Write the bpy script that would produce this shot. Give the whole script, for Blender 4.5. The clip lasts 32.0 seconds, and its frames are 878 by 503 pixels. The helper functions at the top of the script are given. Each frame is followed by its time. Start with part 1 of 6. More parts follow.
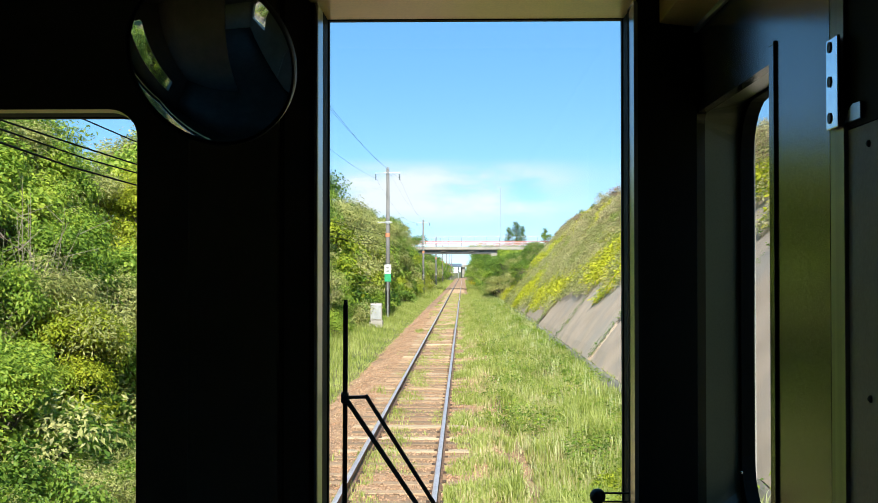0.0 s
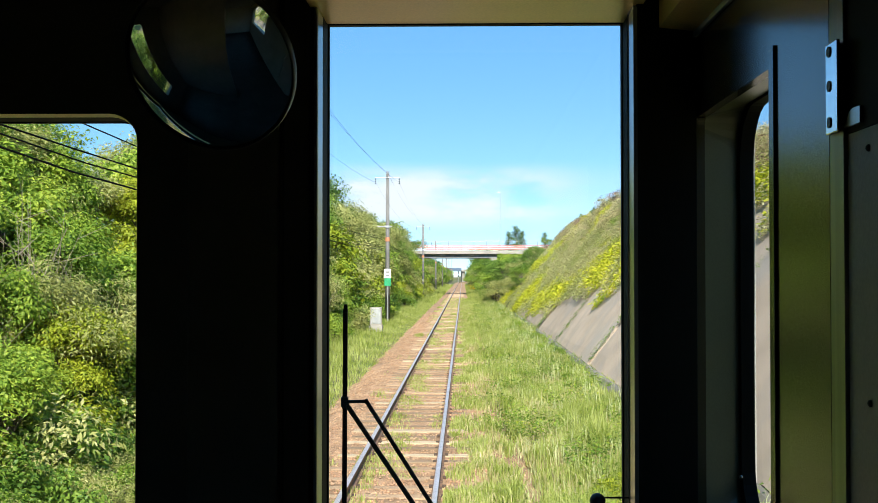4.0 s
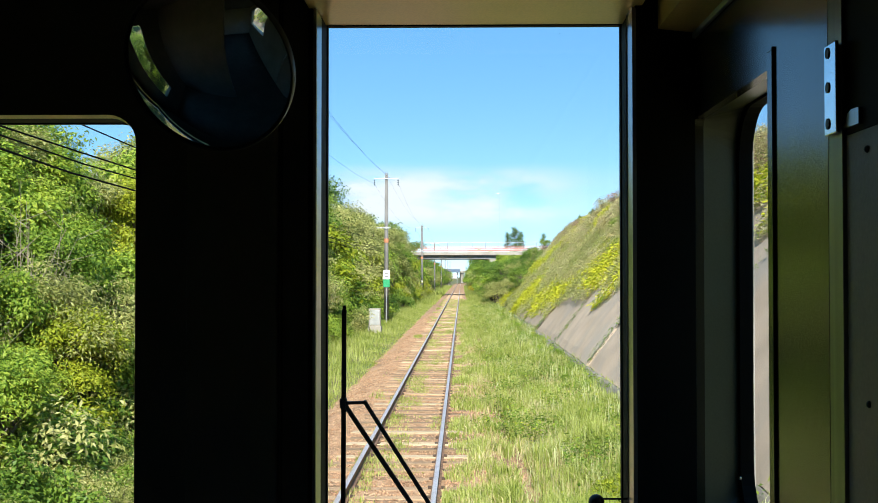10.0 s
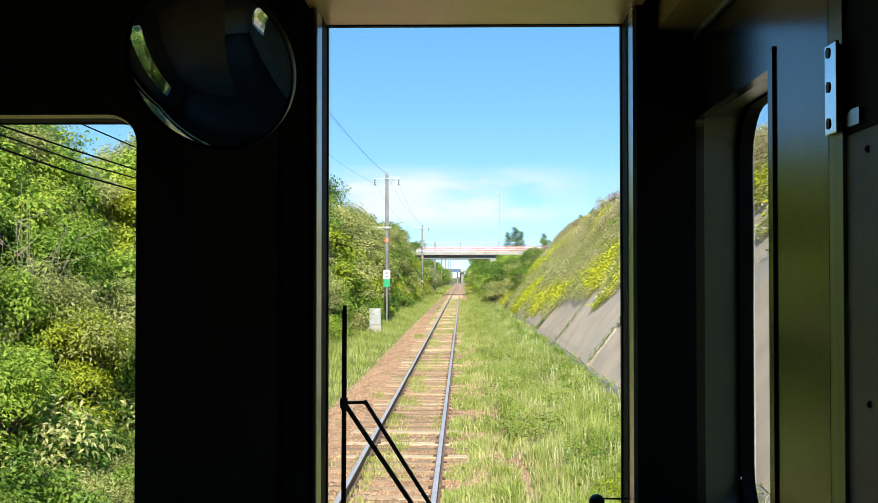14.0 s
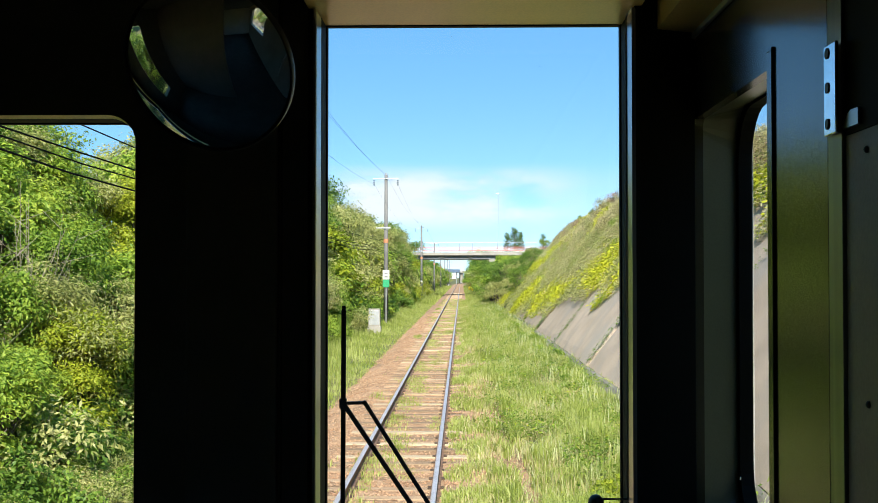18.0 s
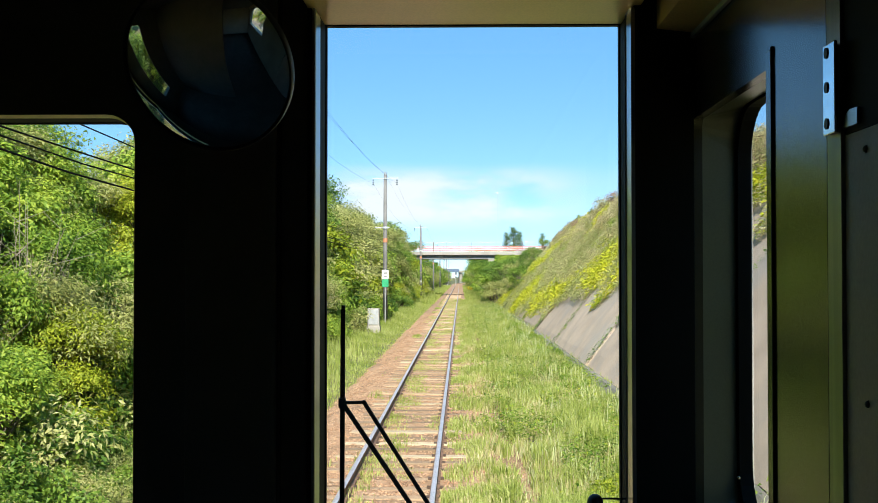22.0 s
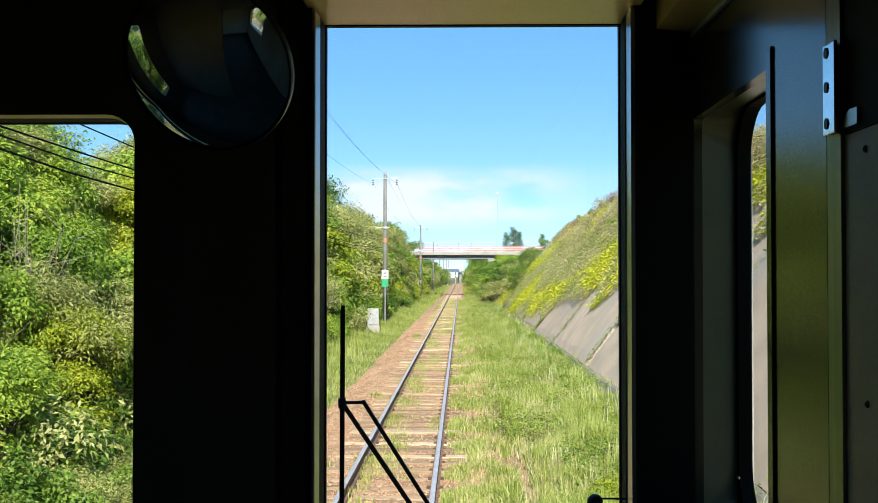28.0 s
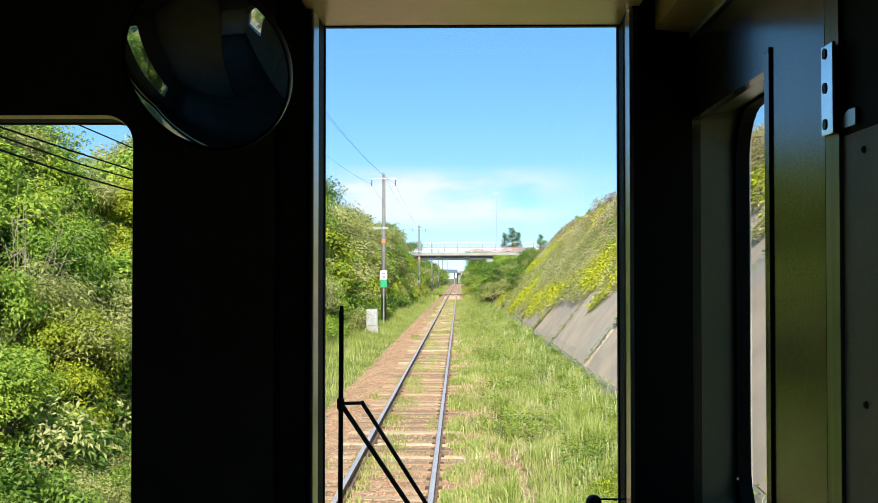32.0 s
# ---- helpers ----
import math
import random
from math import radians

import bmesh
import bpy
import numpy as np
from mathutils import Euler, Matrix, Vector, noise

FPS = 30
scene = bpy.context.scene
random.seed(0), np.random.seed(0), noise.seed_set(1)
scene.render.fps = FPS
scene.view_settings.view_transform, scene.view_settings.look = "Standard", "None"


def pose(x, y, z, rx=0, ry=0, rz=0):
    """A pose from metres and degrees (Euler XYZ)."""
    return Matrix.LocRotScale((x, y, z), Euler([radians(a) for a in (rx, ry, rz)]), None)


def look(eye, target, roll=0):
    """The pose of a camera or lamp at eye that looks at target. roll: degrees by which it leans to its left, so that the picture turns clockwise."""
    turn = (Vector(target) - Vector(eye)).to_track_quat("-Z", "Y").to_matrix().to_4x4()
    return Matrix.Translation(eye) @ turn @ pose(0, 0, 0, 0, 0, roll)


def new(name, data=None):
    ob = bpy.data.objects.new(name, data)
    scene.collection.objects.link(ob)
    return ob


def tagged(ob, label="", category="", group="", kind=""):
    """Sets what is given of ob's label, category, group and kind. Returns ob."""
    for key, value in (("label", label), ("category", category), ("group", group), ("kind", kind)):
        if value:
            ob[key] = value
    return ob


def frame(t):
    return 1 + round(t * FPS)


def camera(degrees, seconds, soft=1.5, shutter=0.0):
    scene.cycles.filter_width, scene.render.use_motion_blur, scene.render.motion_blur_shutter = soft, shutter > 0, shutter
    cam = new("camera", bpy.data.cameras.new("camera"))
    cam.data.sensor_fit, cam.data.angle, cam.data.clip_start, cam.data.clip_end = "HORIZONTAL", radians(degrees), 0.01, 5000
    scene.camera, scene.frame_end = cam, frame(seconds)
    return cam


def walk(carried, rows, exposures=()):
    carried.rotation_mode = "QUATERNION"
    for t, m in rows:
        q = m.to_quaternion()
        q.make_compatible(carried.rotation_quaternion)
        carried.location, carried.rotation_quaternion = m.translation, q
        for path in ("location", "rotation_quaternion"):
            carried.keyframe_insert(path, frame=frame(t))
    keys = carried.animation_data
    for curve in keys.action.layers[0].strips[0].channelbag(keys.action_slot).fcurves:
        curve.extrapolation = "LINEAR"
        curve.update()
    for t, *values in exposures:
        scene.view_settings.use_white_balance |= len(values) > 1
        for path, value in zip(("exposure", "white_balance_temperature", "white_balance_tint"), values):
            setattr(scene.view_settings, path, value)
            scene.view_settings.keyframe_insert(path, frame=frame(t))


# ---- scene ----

# The railcar stands on the line; the camera is held by hand inside, behind the front windows.
cam = camera(42.5, 32.0, soft=0.9)
EYE = (0.90, 0.0, 2.63)
# seconds, degrees turned to the left, degrees tilted up
TURNS = [(0, 1.21, 0.99), (0.5, 1.21, 1.02), (1, 1.21, 1.01), (1.5, 1.21, 1.08), (2, 1.21, 1.07), (2.5, 1.21, 1.11), (3, 1.23, 1.11), (3.5, 1.21, 1.17), (5.5, 1.19, 1.26), (6, 1.24, 1.32), (6.5, 1.18, 1.24), (7, 1.17, 1.34), (7.5, 1.22, 1.30), (8, 1.17, 1.31), (8.5, 1.19, 1.30), (9, 1.17, 1.25), (9.5, 1.14, 1.22), (10, 1.14, 1.27), (10.5, 1.17, 1.34), (11, 1.17, 1.32), (11.5, 1.11, 1.24), (12, 1.14, 1.19), (12.5, 1.12, 1.29), (13, 1.11, 1.31), (13.5, 1.11, 1.29), (14, 1.16, 1.26), (14.5, 1.12, 1.29), (16.5, 1.11, 1.31), (17, 1.12, 1.26), (17.5, 1.11, 1.26), (18, 1.12, 1.28), (18.5, 1.14, 1.29), (19, 1.09, 1.28), (19.5, 1.12, 1.25), (20, 1.11, 1.29), (20.5, 1.14, 1.34), (21, 1.08, 1.27), (21.5, 1.09, 1.28), (22, 1.08, 1.26), (22.5, 1.09, 1.28), (23, 1.07, 1.31), (23.5, 1.09, 1.32), (24, 1.08, 1.26), (24.5, 1.07, 1.28), (25, 1.08, 1.26), (25.5, 1.09, 1.23), (27.5, 1.07, 1.26), (28, 1.07, 1.26), (28.5, 1.08, 1.24), (29, 1.08, 1.27), (29.5, 1.05, 1.26), (30, 1.01, 1.25), (30.5, 1.08, 1.26), (31, 1.07, 1.26), (31.5, 1.09, 1.28), (32, 1.00, 1.29)]
walk(cam, [(t, pose(EYE[0], EYE[1], EYE[2], 90 + up, 0, left)) for t, left, up in TURNS],
     exposures=[(0.0, 1.05), (32.0, 1.05)])

# ---- world, sun ----
SUN_HEIGHT, SUN_TURN = 40.0, 179.5     # degrees over the horizon; compass turn of the sun, 180 is straight behind the train
world = bpy.data.worlds.new("world")
scene.world = world
world.use_nodes = True
wt = world.node_tree
sky = wt.nodes.new("ShaderNodeTexSky")
sky.sky_type = "NISHITA"
sky.sun_disc = False
sky.sun_elevation = radians(SUN_HEIGHT)
sky.sun_rotation = radians(SUN_TURN)
sky.air_density, sky.dust_density, sky.ozone_density = 0.5, 0.0, 2.0
haze = wt.nodes.new("ShaderNodeMix")      # an even blue veil over the clear sky
haze.data_type = "RGBA"
haze.inputs["Factor"].default_value = 0.6
haze.inputs["B"].default_value = (0.24, 1.63, 3.0, 1)
wt.links.new(sky.outputs[0], haze.inputs["A"])
wt.links.new(haze.outputs["Result"], wt.nodes["Background"].inputs[0])
wt.nodes["Background"].inputs[1].default_value = 0.135
lamp = bpy.data.lights.new("sun", "SUN")
lamp.energy, lamp.angle, lamp.color = 5.0, radians(0.53), (1.0, 0.95, 0.86)
sun = new("sun", lamp)
sa, se = radians(SUN_TURN), radians(SUN_HEIGHT)
SUN_WAY = Vector((math.sin(sa) * math.cos(se), math.cos(sa) * math.cos(se), math.sin(se)))
sun.matrix_world = look(SUN_WAY * 100, (0, 0, 0))

# ---- materials ----
def material(name, base, rough=0.7, metal=0.0, second=None, scale=6.0, fine=60.0, bump=0.0, island=0.0, objects=0.0,
             through_light=0.0, spec=0.5, coat=0.0, detail=4.0, stretch=(1, 1, 1), third=None, third_scale=0.7):
    """A node material: two colours mixed by noise at two scales, bump, and a spread of value from piece to piece."""
    m = bpy.data.materials.new(name)
    m.use_nodes = True
    nt = m.node_tree
    n, l = nt.nodes, nt.links
    b = n["Principled BSDF"]
    b.inputs["Roughness"].default_value = rough
    b.inputs["Metallic"].default_value = metal
    b.inputs["Specular IOR Level"].default_value = spec
    b.inputs["Coat Weight"].default_value = coat
    second = second or tuple(c * 0.7 for c in base)
    co = n.new("ShaderNodeTexCoord")
    mp = n.new("ShaderNodeMapping")
    mp.inputs["Scale"].default_value = stretch
    geo = n.new("ShaderNodeNewGeometry")
    l.new(geo.outputs["Position"] if not objects else co.outputs["Object"], mp.inputs["Vector"])
    t1 = n.new("ShaderNodeTexNoise")
    t1.inputs["Scale"].default_value, t1.inputs["Detail"].default_value = scale, detail
    t2 = n.new("ShaderNodeTexNoise")
    t2.inputs["Scale"].default_value, t2.inputs["Detail"].default_value = fine, 3.0
    for t in (t1, t2):
        l.new(mp.outputs[0], t.inputs["Vector"])
    ramp = n.new("ShaderNodeMapRange")
    ramp.inputs[1].default_value, ramp.inputs[2].default_value = 0.35, 0.65
    l.new(t1.outputs["Fac"], ramp.inputs[0])
    mix = n.new("ShaderNodeMix")
    mix.data_type = "RGBA"
    mix.inputs["A"].default_value, mix.inputs["B"].default_value = (*base, 1), (*second, 1)
    l.new(ramp.outputs[0], mix.inputs["Factor"])
    colour = mix.outputs["Result"]
    if third:
        t3 = n.new("ShaderNodeTexNoise")
        t3.inputs["Scale"].default_value, t3.inputs["Detail"].default_value = third_scale, 5.0
        l.new(mp.outputs[0], t3.inputs["Vector"])
        r3 = n.new("ShaderNodeMapRange")
        r3.inputs[1].default_value, r3.inputs[2].default_value = 0.48, 0.62
        l.new(t3.outputs["Fac"], r3.inputs[0])
        m3 = n.new("ShaderNodeMix")
        m3.data_type = "RGBA"
        m3.inputs["B"].default_value = (*third, 1)
        l.new(colour, m3.inputs["A"])
        l.new(r3.outputs[0], m3.inputs["Factor"])
        colour = m3.outputs["Result"]
    hsv = n.new("ShaderNodeHueSaturation")
    l.new(colour, hsv.inputs["Color"])
    val = n.new("ShaderNodeMapRange")
    val.inputs[3].default_value, val.inputs[4].default_value = 0.82, 1.18
    l.new(t2.outputs["Fac"], val.inputs[0])
    value = val.outputs[0]
    if island or objects:
        v2 = n.new("ShaderNodeMapRange")
        spread = island or objects
        v2.inputs[3].default_value, v2.inputs[4].default_value = 1 - spread, 1 + spread
        if island:
            l.new(geo.outputs["Random Per Island"], v2.inputs[0])
        else:
            info = n.new("ShaderNodeObjectInfo")
            l.new(info.outputs["Random"], v2.inputs[0])
        mul = n.new("ShaderNodeMath")
        mul.operation = "MULTIPLY"
        l.new(value, mul.inputs[0])
        l.new(v2.outputs[0], mul.inputs[1])
        value = mul.outputs[0]
    l.new(value, hsv.inputs["Value"])
    l.new(hsv.outputs[0], b.inputs["Base Color"])
    if bump:
        bp = n.new("ShaderNodeBump")
        bp.inputs["Strength"].default_value = bump
        bp.inputs["Distance"].default_value = 0.02
        l.new(t2.outputs["Fac"], bp.inputs["Height"])
        l.new(bp.outputs[0], b.inputs["Normal"])
    if through_light:
        tr = n.new("ShaderNodeBsdfTranslucent")
        l.new(hsv.outputs[0], tr.inputs["Color"])
        ms = n.new("ShaderNodeMixShader")
        ms.inputs[0].default_value = through_light
        l.new(b.outputs[0], ms.inputs[1])
        l.new(tr.outputs[0], ms.inputs[2])
        l.new(ms.outputs[0], n["Material Output"].inputs[0])
    return m


def leaf_material(name, dark, mid, light, rough=0.5):
    """Leaves: each leaf takes its own green from a ramp; some light passes through."""
    m = bpy.data.materials.new(name)
    m.use_nodes = True
    n, l = m.node_tree.nodes, m.node_tree.links
    b = n["Principled BSDF"]
    b.inputs["Roughness"].default_value = rough
    b.inputs["Specular IOR Level"].default_value = 0.35
    geo = n.new("ShaderNodeNewGeometry")
    info = n.new("ShaderNodeObjectInfo")
    big = n.new("ShaderNodeTexNoise")
    big.inputs["Scale"].default_value = 0.45
    l.new(geo.outputs["Position"], big.inputs["Vector"])
    add = n.new("ShaderNodeMath")
    add.operation = "MULTIPLY_ADD"
    add.inputs[1].default_value = 0.55
    l.new(geo.outputs["Random Per Island"], add.inputs[0])
    off = n.new("ShaderNodeMath")
    off.operation = "MULTIPLY_ADD"
    off.inputs[1].default_value = 0.25
    l.new(info.outputs["Random"], off.inputs[0])
    l.new(big.outputs["Fac"], off.inputs[2])
    sub = n.new("ShaderNodeMath")
    sub.operation = "SUBTRACT"
    sub.inputs[1].default_value = 0.32
    l.new(off.outputs[0], sub.inputs[0])
    l.new(sub.outputs[0], add.inputs[2])
    ramp = n.new("ShaderNodeValToRGB")
    r = ramp.color_ramp
    r.elements[0].color, r.elements[0].position = (*dark, 1), 0.05
    r.elements[1].color, r.elements[1].position = (*light, 1), 0.95
    e = r.elements.new(0.5)
    e.color = (*mid, 1)
    l.new(add.outputs[0], ramp.inputs[0])
    l.new(ramp.outputs[0], b.inputs["Base Color"])
    tr = n.new("ShaderNodeBsdfTranslucent")
    l.new(ramp.outputs[0], tr.inputs["Color"])
    ms = n.new("ShaderNodeMixShader")
    ms.inputs[0].default_value = 0.46
    l.new(b.outputs[0], ms.inputs[1])
    l.new(tr.outputs[0], ms.inputs[2])
    l.new(ms.outputs[0], n["Material Output"].inputs[0])
    return m


def pane_material(name, tint=(0.96, 0.98, 0.97)):
    m = bpy.data.materials.new(name)
    m.use_nodes = True
    n, l = m.node_tree.nodes, m.node_tree.links
    tr = n.new("ShaderNodeBsdfTransparent")
    tr.inputs[0].default_value = (*tint, 1)
    gl = n.new("ShaderNodeBsdfGlossy")
    gl.inputs["Roughness"].default_value = 0.02
    fr = n.new("ShaderNodeFresnel")
    fr.inputs[0].default_value = 1.45
    ms = n.new("ShaderNodeMixShader")
    l.new(fr.outputs[0], ms.inputs[0])
    l.new(tr.outputs[0], ms.inputs[1])
    l.new(gl.outputs[0], ms.inputs[2])
    l.new(ms.outputs[0], n["Material Output"].inputs[0])
    return m


M_LEAF = leaf_material("broad_leaf", (0.07, 0.14, 0.016), (0.20, 0.32, 0.035), (0.45, 0.53, 0.07))
M_LEAF_DARK = leaf_material("dark_leaf", (0.045, 0.10, 0.016), (0.12, 0.22, 0.03), (0.27, 0.38, 0.055))
M_LEAF_OLIVE = leaf_material("olive_leaf", (0.15, 0.18, 0.045), (0.36, 0.38, 0.11), (0.60, 0.57, 0.24))
M_LEAF_LIME = leaf_material("lime_leaf", (0.14, 0.2, 0.015), (0.32, 0.38, 0.025), (0.52, 0.53, 0.05))
M_CREEPER = leaf_material("creeper_leaf", (0.20, 0.25, 0.015), (0.48, 0.50, 0.025), (0.74, 0.70, 0.05))
M_LEAF_RUST = leaf_material("rust_leaf", (0.24, 0.13, 0.09), (0.42, 0.26, 0.19), (0.56, 0.40, 0.30))
M_GRASS = leaf_material("grass_blade", (0.09, 0.145, 0.02), (0.28, 0.345, 0.055), (0.54, 0.57, 0.20), 0.6)
M_STRAW = leaf_material("straw_blade", (0.27, 0.22, 0.09), (0.52, 0.45, 0.21), (0.76, 0.68, 0.40), 0.7)
M_SEED = leaf_material("seed_stalk", (0.36, 0.40, 0.13), (0.54, 0.58, 0.24), (0.74, 0.75, 0.44), 0.6)
M_BLOOM = leaf_material("yellow_bloom", (0.6, 0.4, 0.01), (0.75, 0.52, 0.01), (0.85, 0.65, 0.03), 0.6)
M_BARK = material("bark", (0.16, 0.125, 0.09), 0.9, second=(0.08, 0.065, 0.05), scale=14, fine=70, bump=0.6)
M_TWIG = material("dry_twig", (0.33, 0.28, 0.21), 0.9, second=(0.22, 0.185, 0.135), scale=5, fine=40)
M_SOIL = material("soil", (0.10, 0.11, 0.035), 0.95, second=(0.15, 0.115, 0.06), scale=1.3, fine=22, bump=0.5,
                  third=(0.07, 0.11, 0.025), third_scale=0.35)
M_BALLAST = material("ballast_bed", (0.33, 0.19, 0.105), 0.95, second=(0.41, 0.265, 0.16), scale=3.5, fine=38, bump=1.0,
                     third=(0.21, 0.13, 0.075), third_scale=1.1)
M_STONE = material("ballast_stone", (0.36, 0.205, 0.115), 0.9, second=(0.44, 0.29, 0.18), scale=2.0, fine=60, bump=0.3, island=0.34)
M_SLEEPER = material("sleeper_wood", (0.29, 0.185, 0.11), 0.9, second=(0.40, 0.28, 0.175), scale=5, fine=45, bump=0.7, objects=0.35,
                     stretch=(0.6, 8, 8))
M_SLEEPER_PALE = material("pale_sleeper_wood", (0.52, 0.42, 0.29), 0.85, second=(0.40, 0.30, 0.19), scale=5, fine=45, bump=0.5,
                          objects=0.15, stretch=(0.6, 8, 8))
M_RAIL_SIDE = material("rail_rust", (0.28, 0.16, 0.10), 0.75, 0.3, second=(0.13, 0.075, 0.05), scale=9, fine=80, bump=0.3)
M_RAIL_TOP = material("rail_polished", (0.62, 0.54, 0.53), 0.34, 0.42, second=(0.52, 0.44, 0.42), scale=3, fine=50)
M_IRON = material("plate_iron", (0.12, 0.075, 0.05), 0.8, 0.4, scale=12, fine=90, bump=0.3)
M_CONCRETE = material("slope_concrete", (0.45, 0.345, 0.26), 0.92, second=(0.38, 0.29, 0.215), scale=0.9, fine=24, bump=0.4,
                      third=(0.36, 0.30, 0.245), third_scale=0.45, objects=0.10)
M_PLINTH = material("plinth_concrete", (0.27, 0.235, 0.20), 0.92, second=(0.21, 0.185, 0.16), scale=1.1, fine=30, bump=0.4,
                    third=(0.16, 0.15, 0.12), third_scale=0.6, objects=0.10)
M_BRIDGE = material("bridge_concrete", (0.36, 0.335, 0.295), 0.9, second=(0.30, 0.28, 0.245), scale=0.7, fine=20, bump=0.3,
                    third=(0.24, 0.22, 0.19), third_scale=0.4)
M_GIRDER = material("girder_paint", (0.23, 0.24, 0.24), 0.7, second=(0.18, 0.18, 0.18), scale=2, fine=30)
M_POLE = material("pole_concrete", (0.185, 0.178, 0.17), 0.85, second=(0.14, 0.136, 0.13), scale=2.2, fine=45, bump=0.25)
M_STEEL = material("galvanised_steel", (0.55, 0.56, 0.57), 0.45, 0.8, second=(0.45, 0.46, 0.47), scale=5, fine=60)
M_ORANGE = material("orange_band", (0.62, 0.25, 0.12), 0.6, scale=6)
M_WHITE = material("white_board", (0.68, 0.68, 0.66), 0.55, second=(0.7, 0.7, 0.67), scale=4)
M_RED = material("red_rail", (0.62, 0.16, 0.14), 0.55, second=(0.5, 0.12, 0.11), scale=4)
M_GREEN = material("green_board", (0.02, 0.33, 0.14), 0.5, second=(0.02, 0.27, 0.11), scale=4)
M_YELLOW = material("yellow_paint", (0.85, 0.55, 0.02), 0.45, second=(0.75, 0.46, 0.02), scale=3)
M_BLACK = material("black_paint", (0.012, 0.012, 0.012), 0.5, second=(0.018, 0.018, 0.018), scale=5)
M_CABLE = material("cable_sheath", (0.005, 0.005, 0.005), 0.9, scale=3, spec=0.1)
M_INSULATOR = material("insulator", (0.10, 0.13, 0.14), 0.25, scale=4)
M_RUST_POST = material("weathered_post", (0.19, 0.10, 0.055), 0.85, second=(0.18, 0.09, 0.05), scale=12, bump=0.4)
M_ASPHALT = material("asphalt", (0.075, 0.075, 0.078), 0.9, second=(0.06, 0.06, 0.062), scale=1.2, fine=90, bump=0.4)
M_PLASTER = material("house_render", (0.74, 0.73, 0.69), 0.85, second=(0.66, 0.65, 0.61), scale=1.0, fine=40, bump=0.15)
M_ROOF = material("blue_roof", (0.09, 0.14, 0.21), 0.5, second=(0.07, 0.11, 0.17), scale=2, fine=30)
M_DIRT = material("bare_soil", (0.42, 0.32, 0.19), 0.95, second=(0.34, 0.26, 0.15), scale=0.8, fine=18, bump=0.4)
# inside the railcar
M_CAB = material("cab_dark_paint", (0.085, 0.070, 0.058), 0.5, second=(0.066, 0.056, 0.047), scale=7, fine=220, bump=0.04)
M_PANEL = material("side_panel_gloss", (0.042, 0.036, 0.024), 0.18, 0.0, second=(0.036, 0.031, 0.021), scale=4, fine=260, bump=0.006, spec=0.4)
M_REVEAL = material("reveal_paint", (0.105, 0.108, 0.078), 0.28, second=(0.085, 0.088, 0.062), scale=4, fine=260, bump=0.03)
M_BEIGE = material("beige_lining", (0.88, 0.62, 0.24), 0.32, second=(0.83, 0.58, 0.22), scale=4, fine=200, bump=0.03)
M_ALU = material("brushed_metal", (0.33, 0.33, 0.35), 0.28, 1.0, second=(0.28, 0.28, 0.30), scale=3, fine=180, stretch=(30, 30, 0.6))
M_CHROME = material("polished_steel", (0.72, 0.73, 0.75), 0.16, 1.0, second=(0.62, 0.63, 0.65), scale=6)
# real rubber, and the black that darkens the upper post and front corner
M_RUBBER_SHADE = material("black_rubber_and_shade", (0.006, 0.006, 0.006), 0.7, scale=8, spec=0.12)
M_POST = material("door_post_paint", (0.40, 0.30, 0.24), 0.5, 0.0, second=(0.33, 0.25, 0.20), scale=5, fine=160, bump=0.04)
M_FLOOR = material("floor_vinyl", (0.07, 0.065, 0.06), 0.6, scale=5, fine=80)
M_SEAT = material("seat_moquette", (0.05, 0.06, 0.12), 0.9, scale=12, fine=150, bump=0.3)
M_MIRROR = material("mirror_silver", (0.80, 0.81, 0.80), 0.03, 1.0, second=(0.77, 0.78, 0.77), scale=3)
M_SKIN = material("car_body_paint", (0.62, 0.60, 0.55), 0.35, scale=1.0, coat=0.3)
M_SALOON = material("saloon_lining", (0.42, 0.37, 0.29), 0.55, second=(0.37, 0.33, 0.26), scale=3, fine=120, bump=0.03)
M_GLASS = pane_material("window_glass")

# ---- mesh helpers ----
def mesh_of(name, verts, faces, mat, smooth=False):
    me = bpy.data.meshes.new(name)
    me.from_pydata([tuple(v) for v in verts], [], [tuple(f) for f in faces])
    me.materials.append(mat)
    if smooth:
        me.polygons.foreach_set("use_smooth", [True] * len(me.polygons))
    me.update()
    return me


def mesh_arrays(name, verts, loops, sides, mat):
    """A mesh from numpy arrays, each face with the same count of sides."""
    me = bpy.data.meshes.new(name)
    nf = len(loops) // sides
    me.vertices.add(len(verts))
    me.vertices.foreach_set("co", verts.astype(np.float32).ravel())
    me.loops.add(len(loops))
    me.loops.foreach_set("vertex_index", loops.astype(np.int32))
    me.polygons.add(nf)
    me.polygons.foreach_set("loop_start", np.arange(0, nf * sides, sides, dtype=np.int32))
    me.materials.append(mat)
    me.update(calc_edges=True)
    return me


def mesh_bm(name, bm, mat, smooth=False):
    me = bpy.data.meshes.new(name)
    bmesh.ops.recalc_face_normals(bm, faces=bm.faces[:])
    bm.to_mesh(me)
    bm.free()
    me.materials.append(mat)
    if smooth:
        me.polygons.foreach_set("use_smooth", [True] * len(me.polygons))
    return me


def part(name, me, parent=None, label="", m=None):
    """Links a mesh as one object under a thing or under a part."""
    if isinstance(me, tuple):
        me = mesh_bm(name, *me)
    ob = new(name, me)
    if m is not None:
        ob.matrix_basis = m
    if parent is not None:
        ob.parent = parent
    if label:
        tagged(ob, label)
    return ob


def thing(name, label, category, group="", kind="", m=None):
    ob = new(name)
    ob.empty_display_size = 0.1
    if m is not None:
        ob.matrix_basis = m
    return tagged(ob, label, category, group, kind)


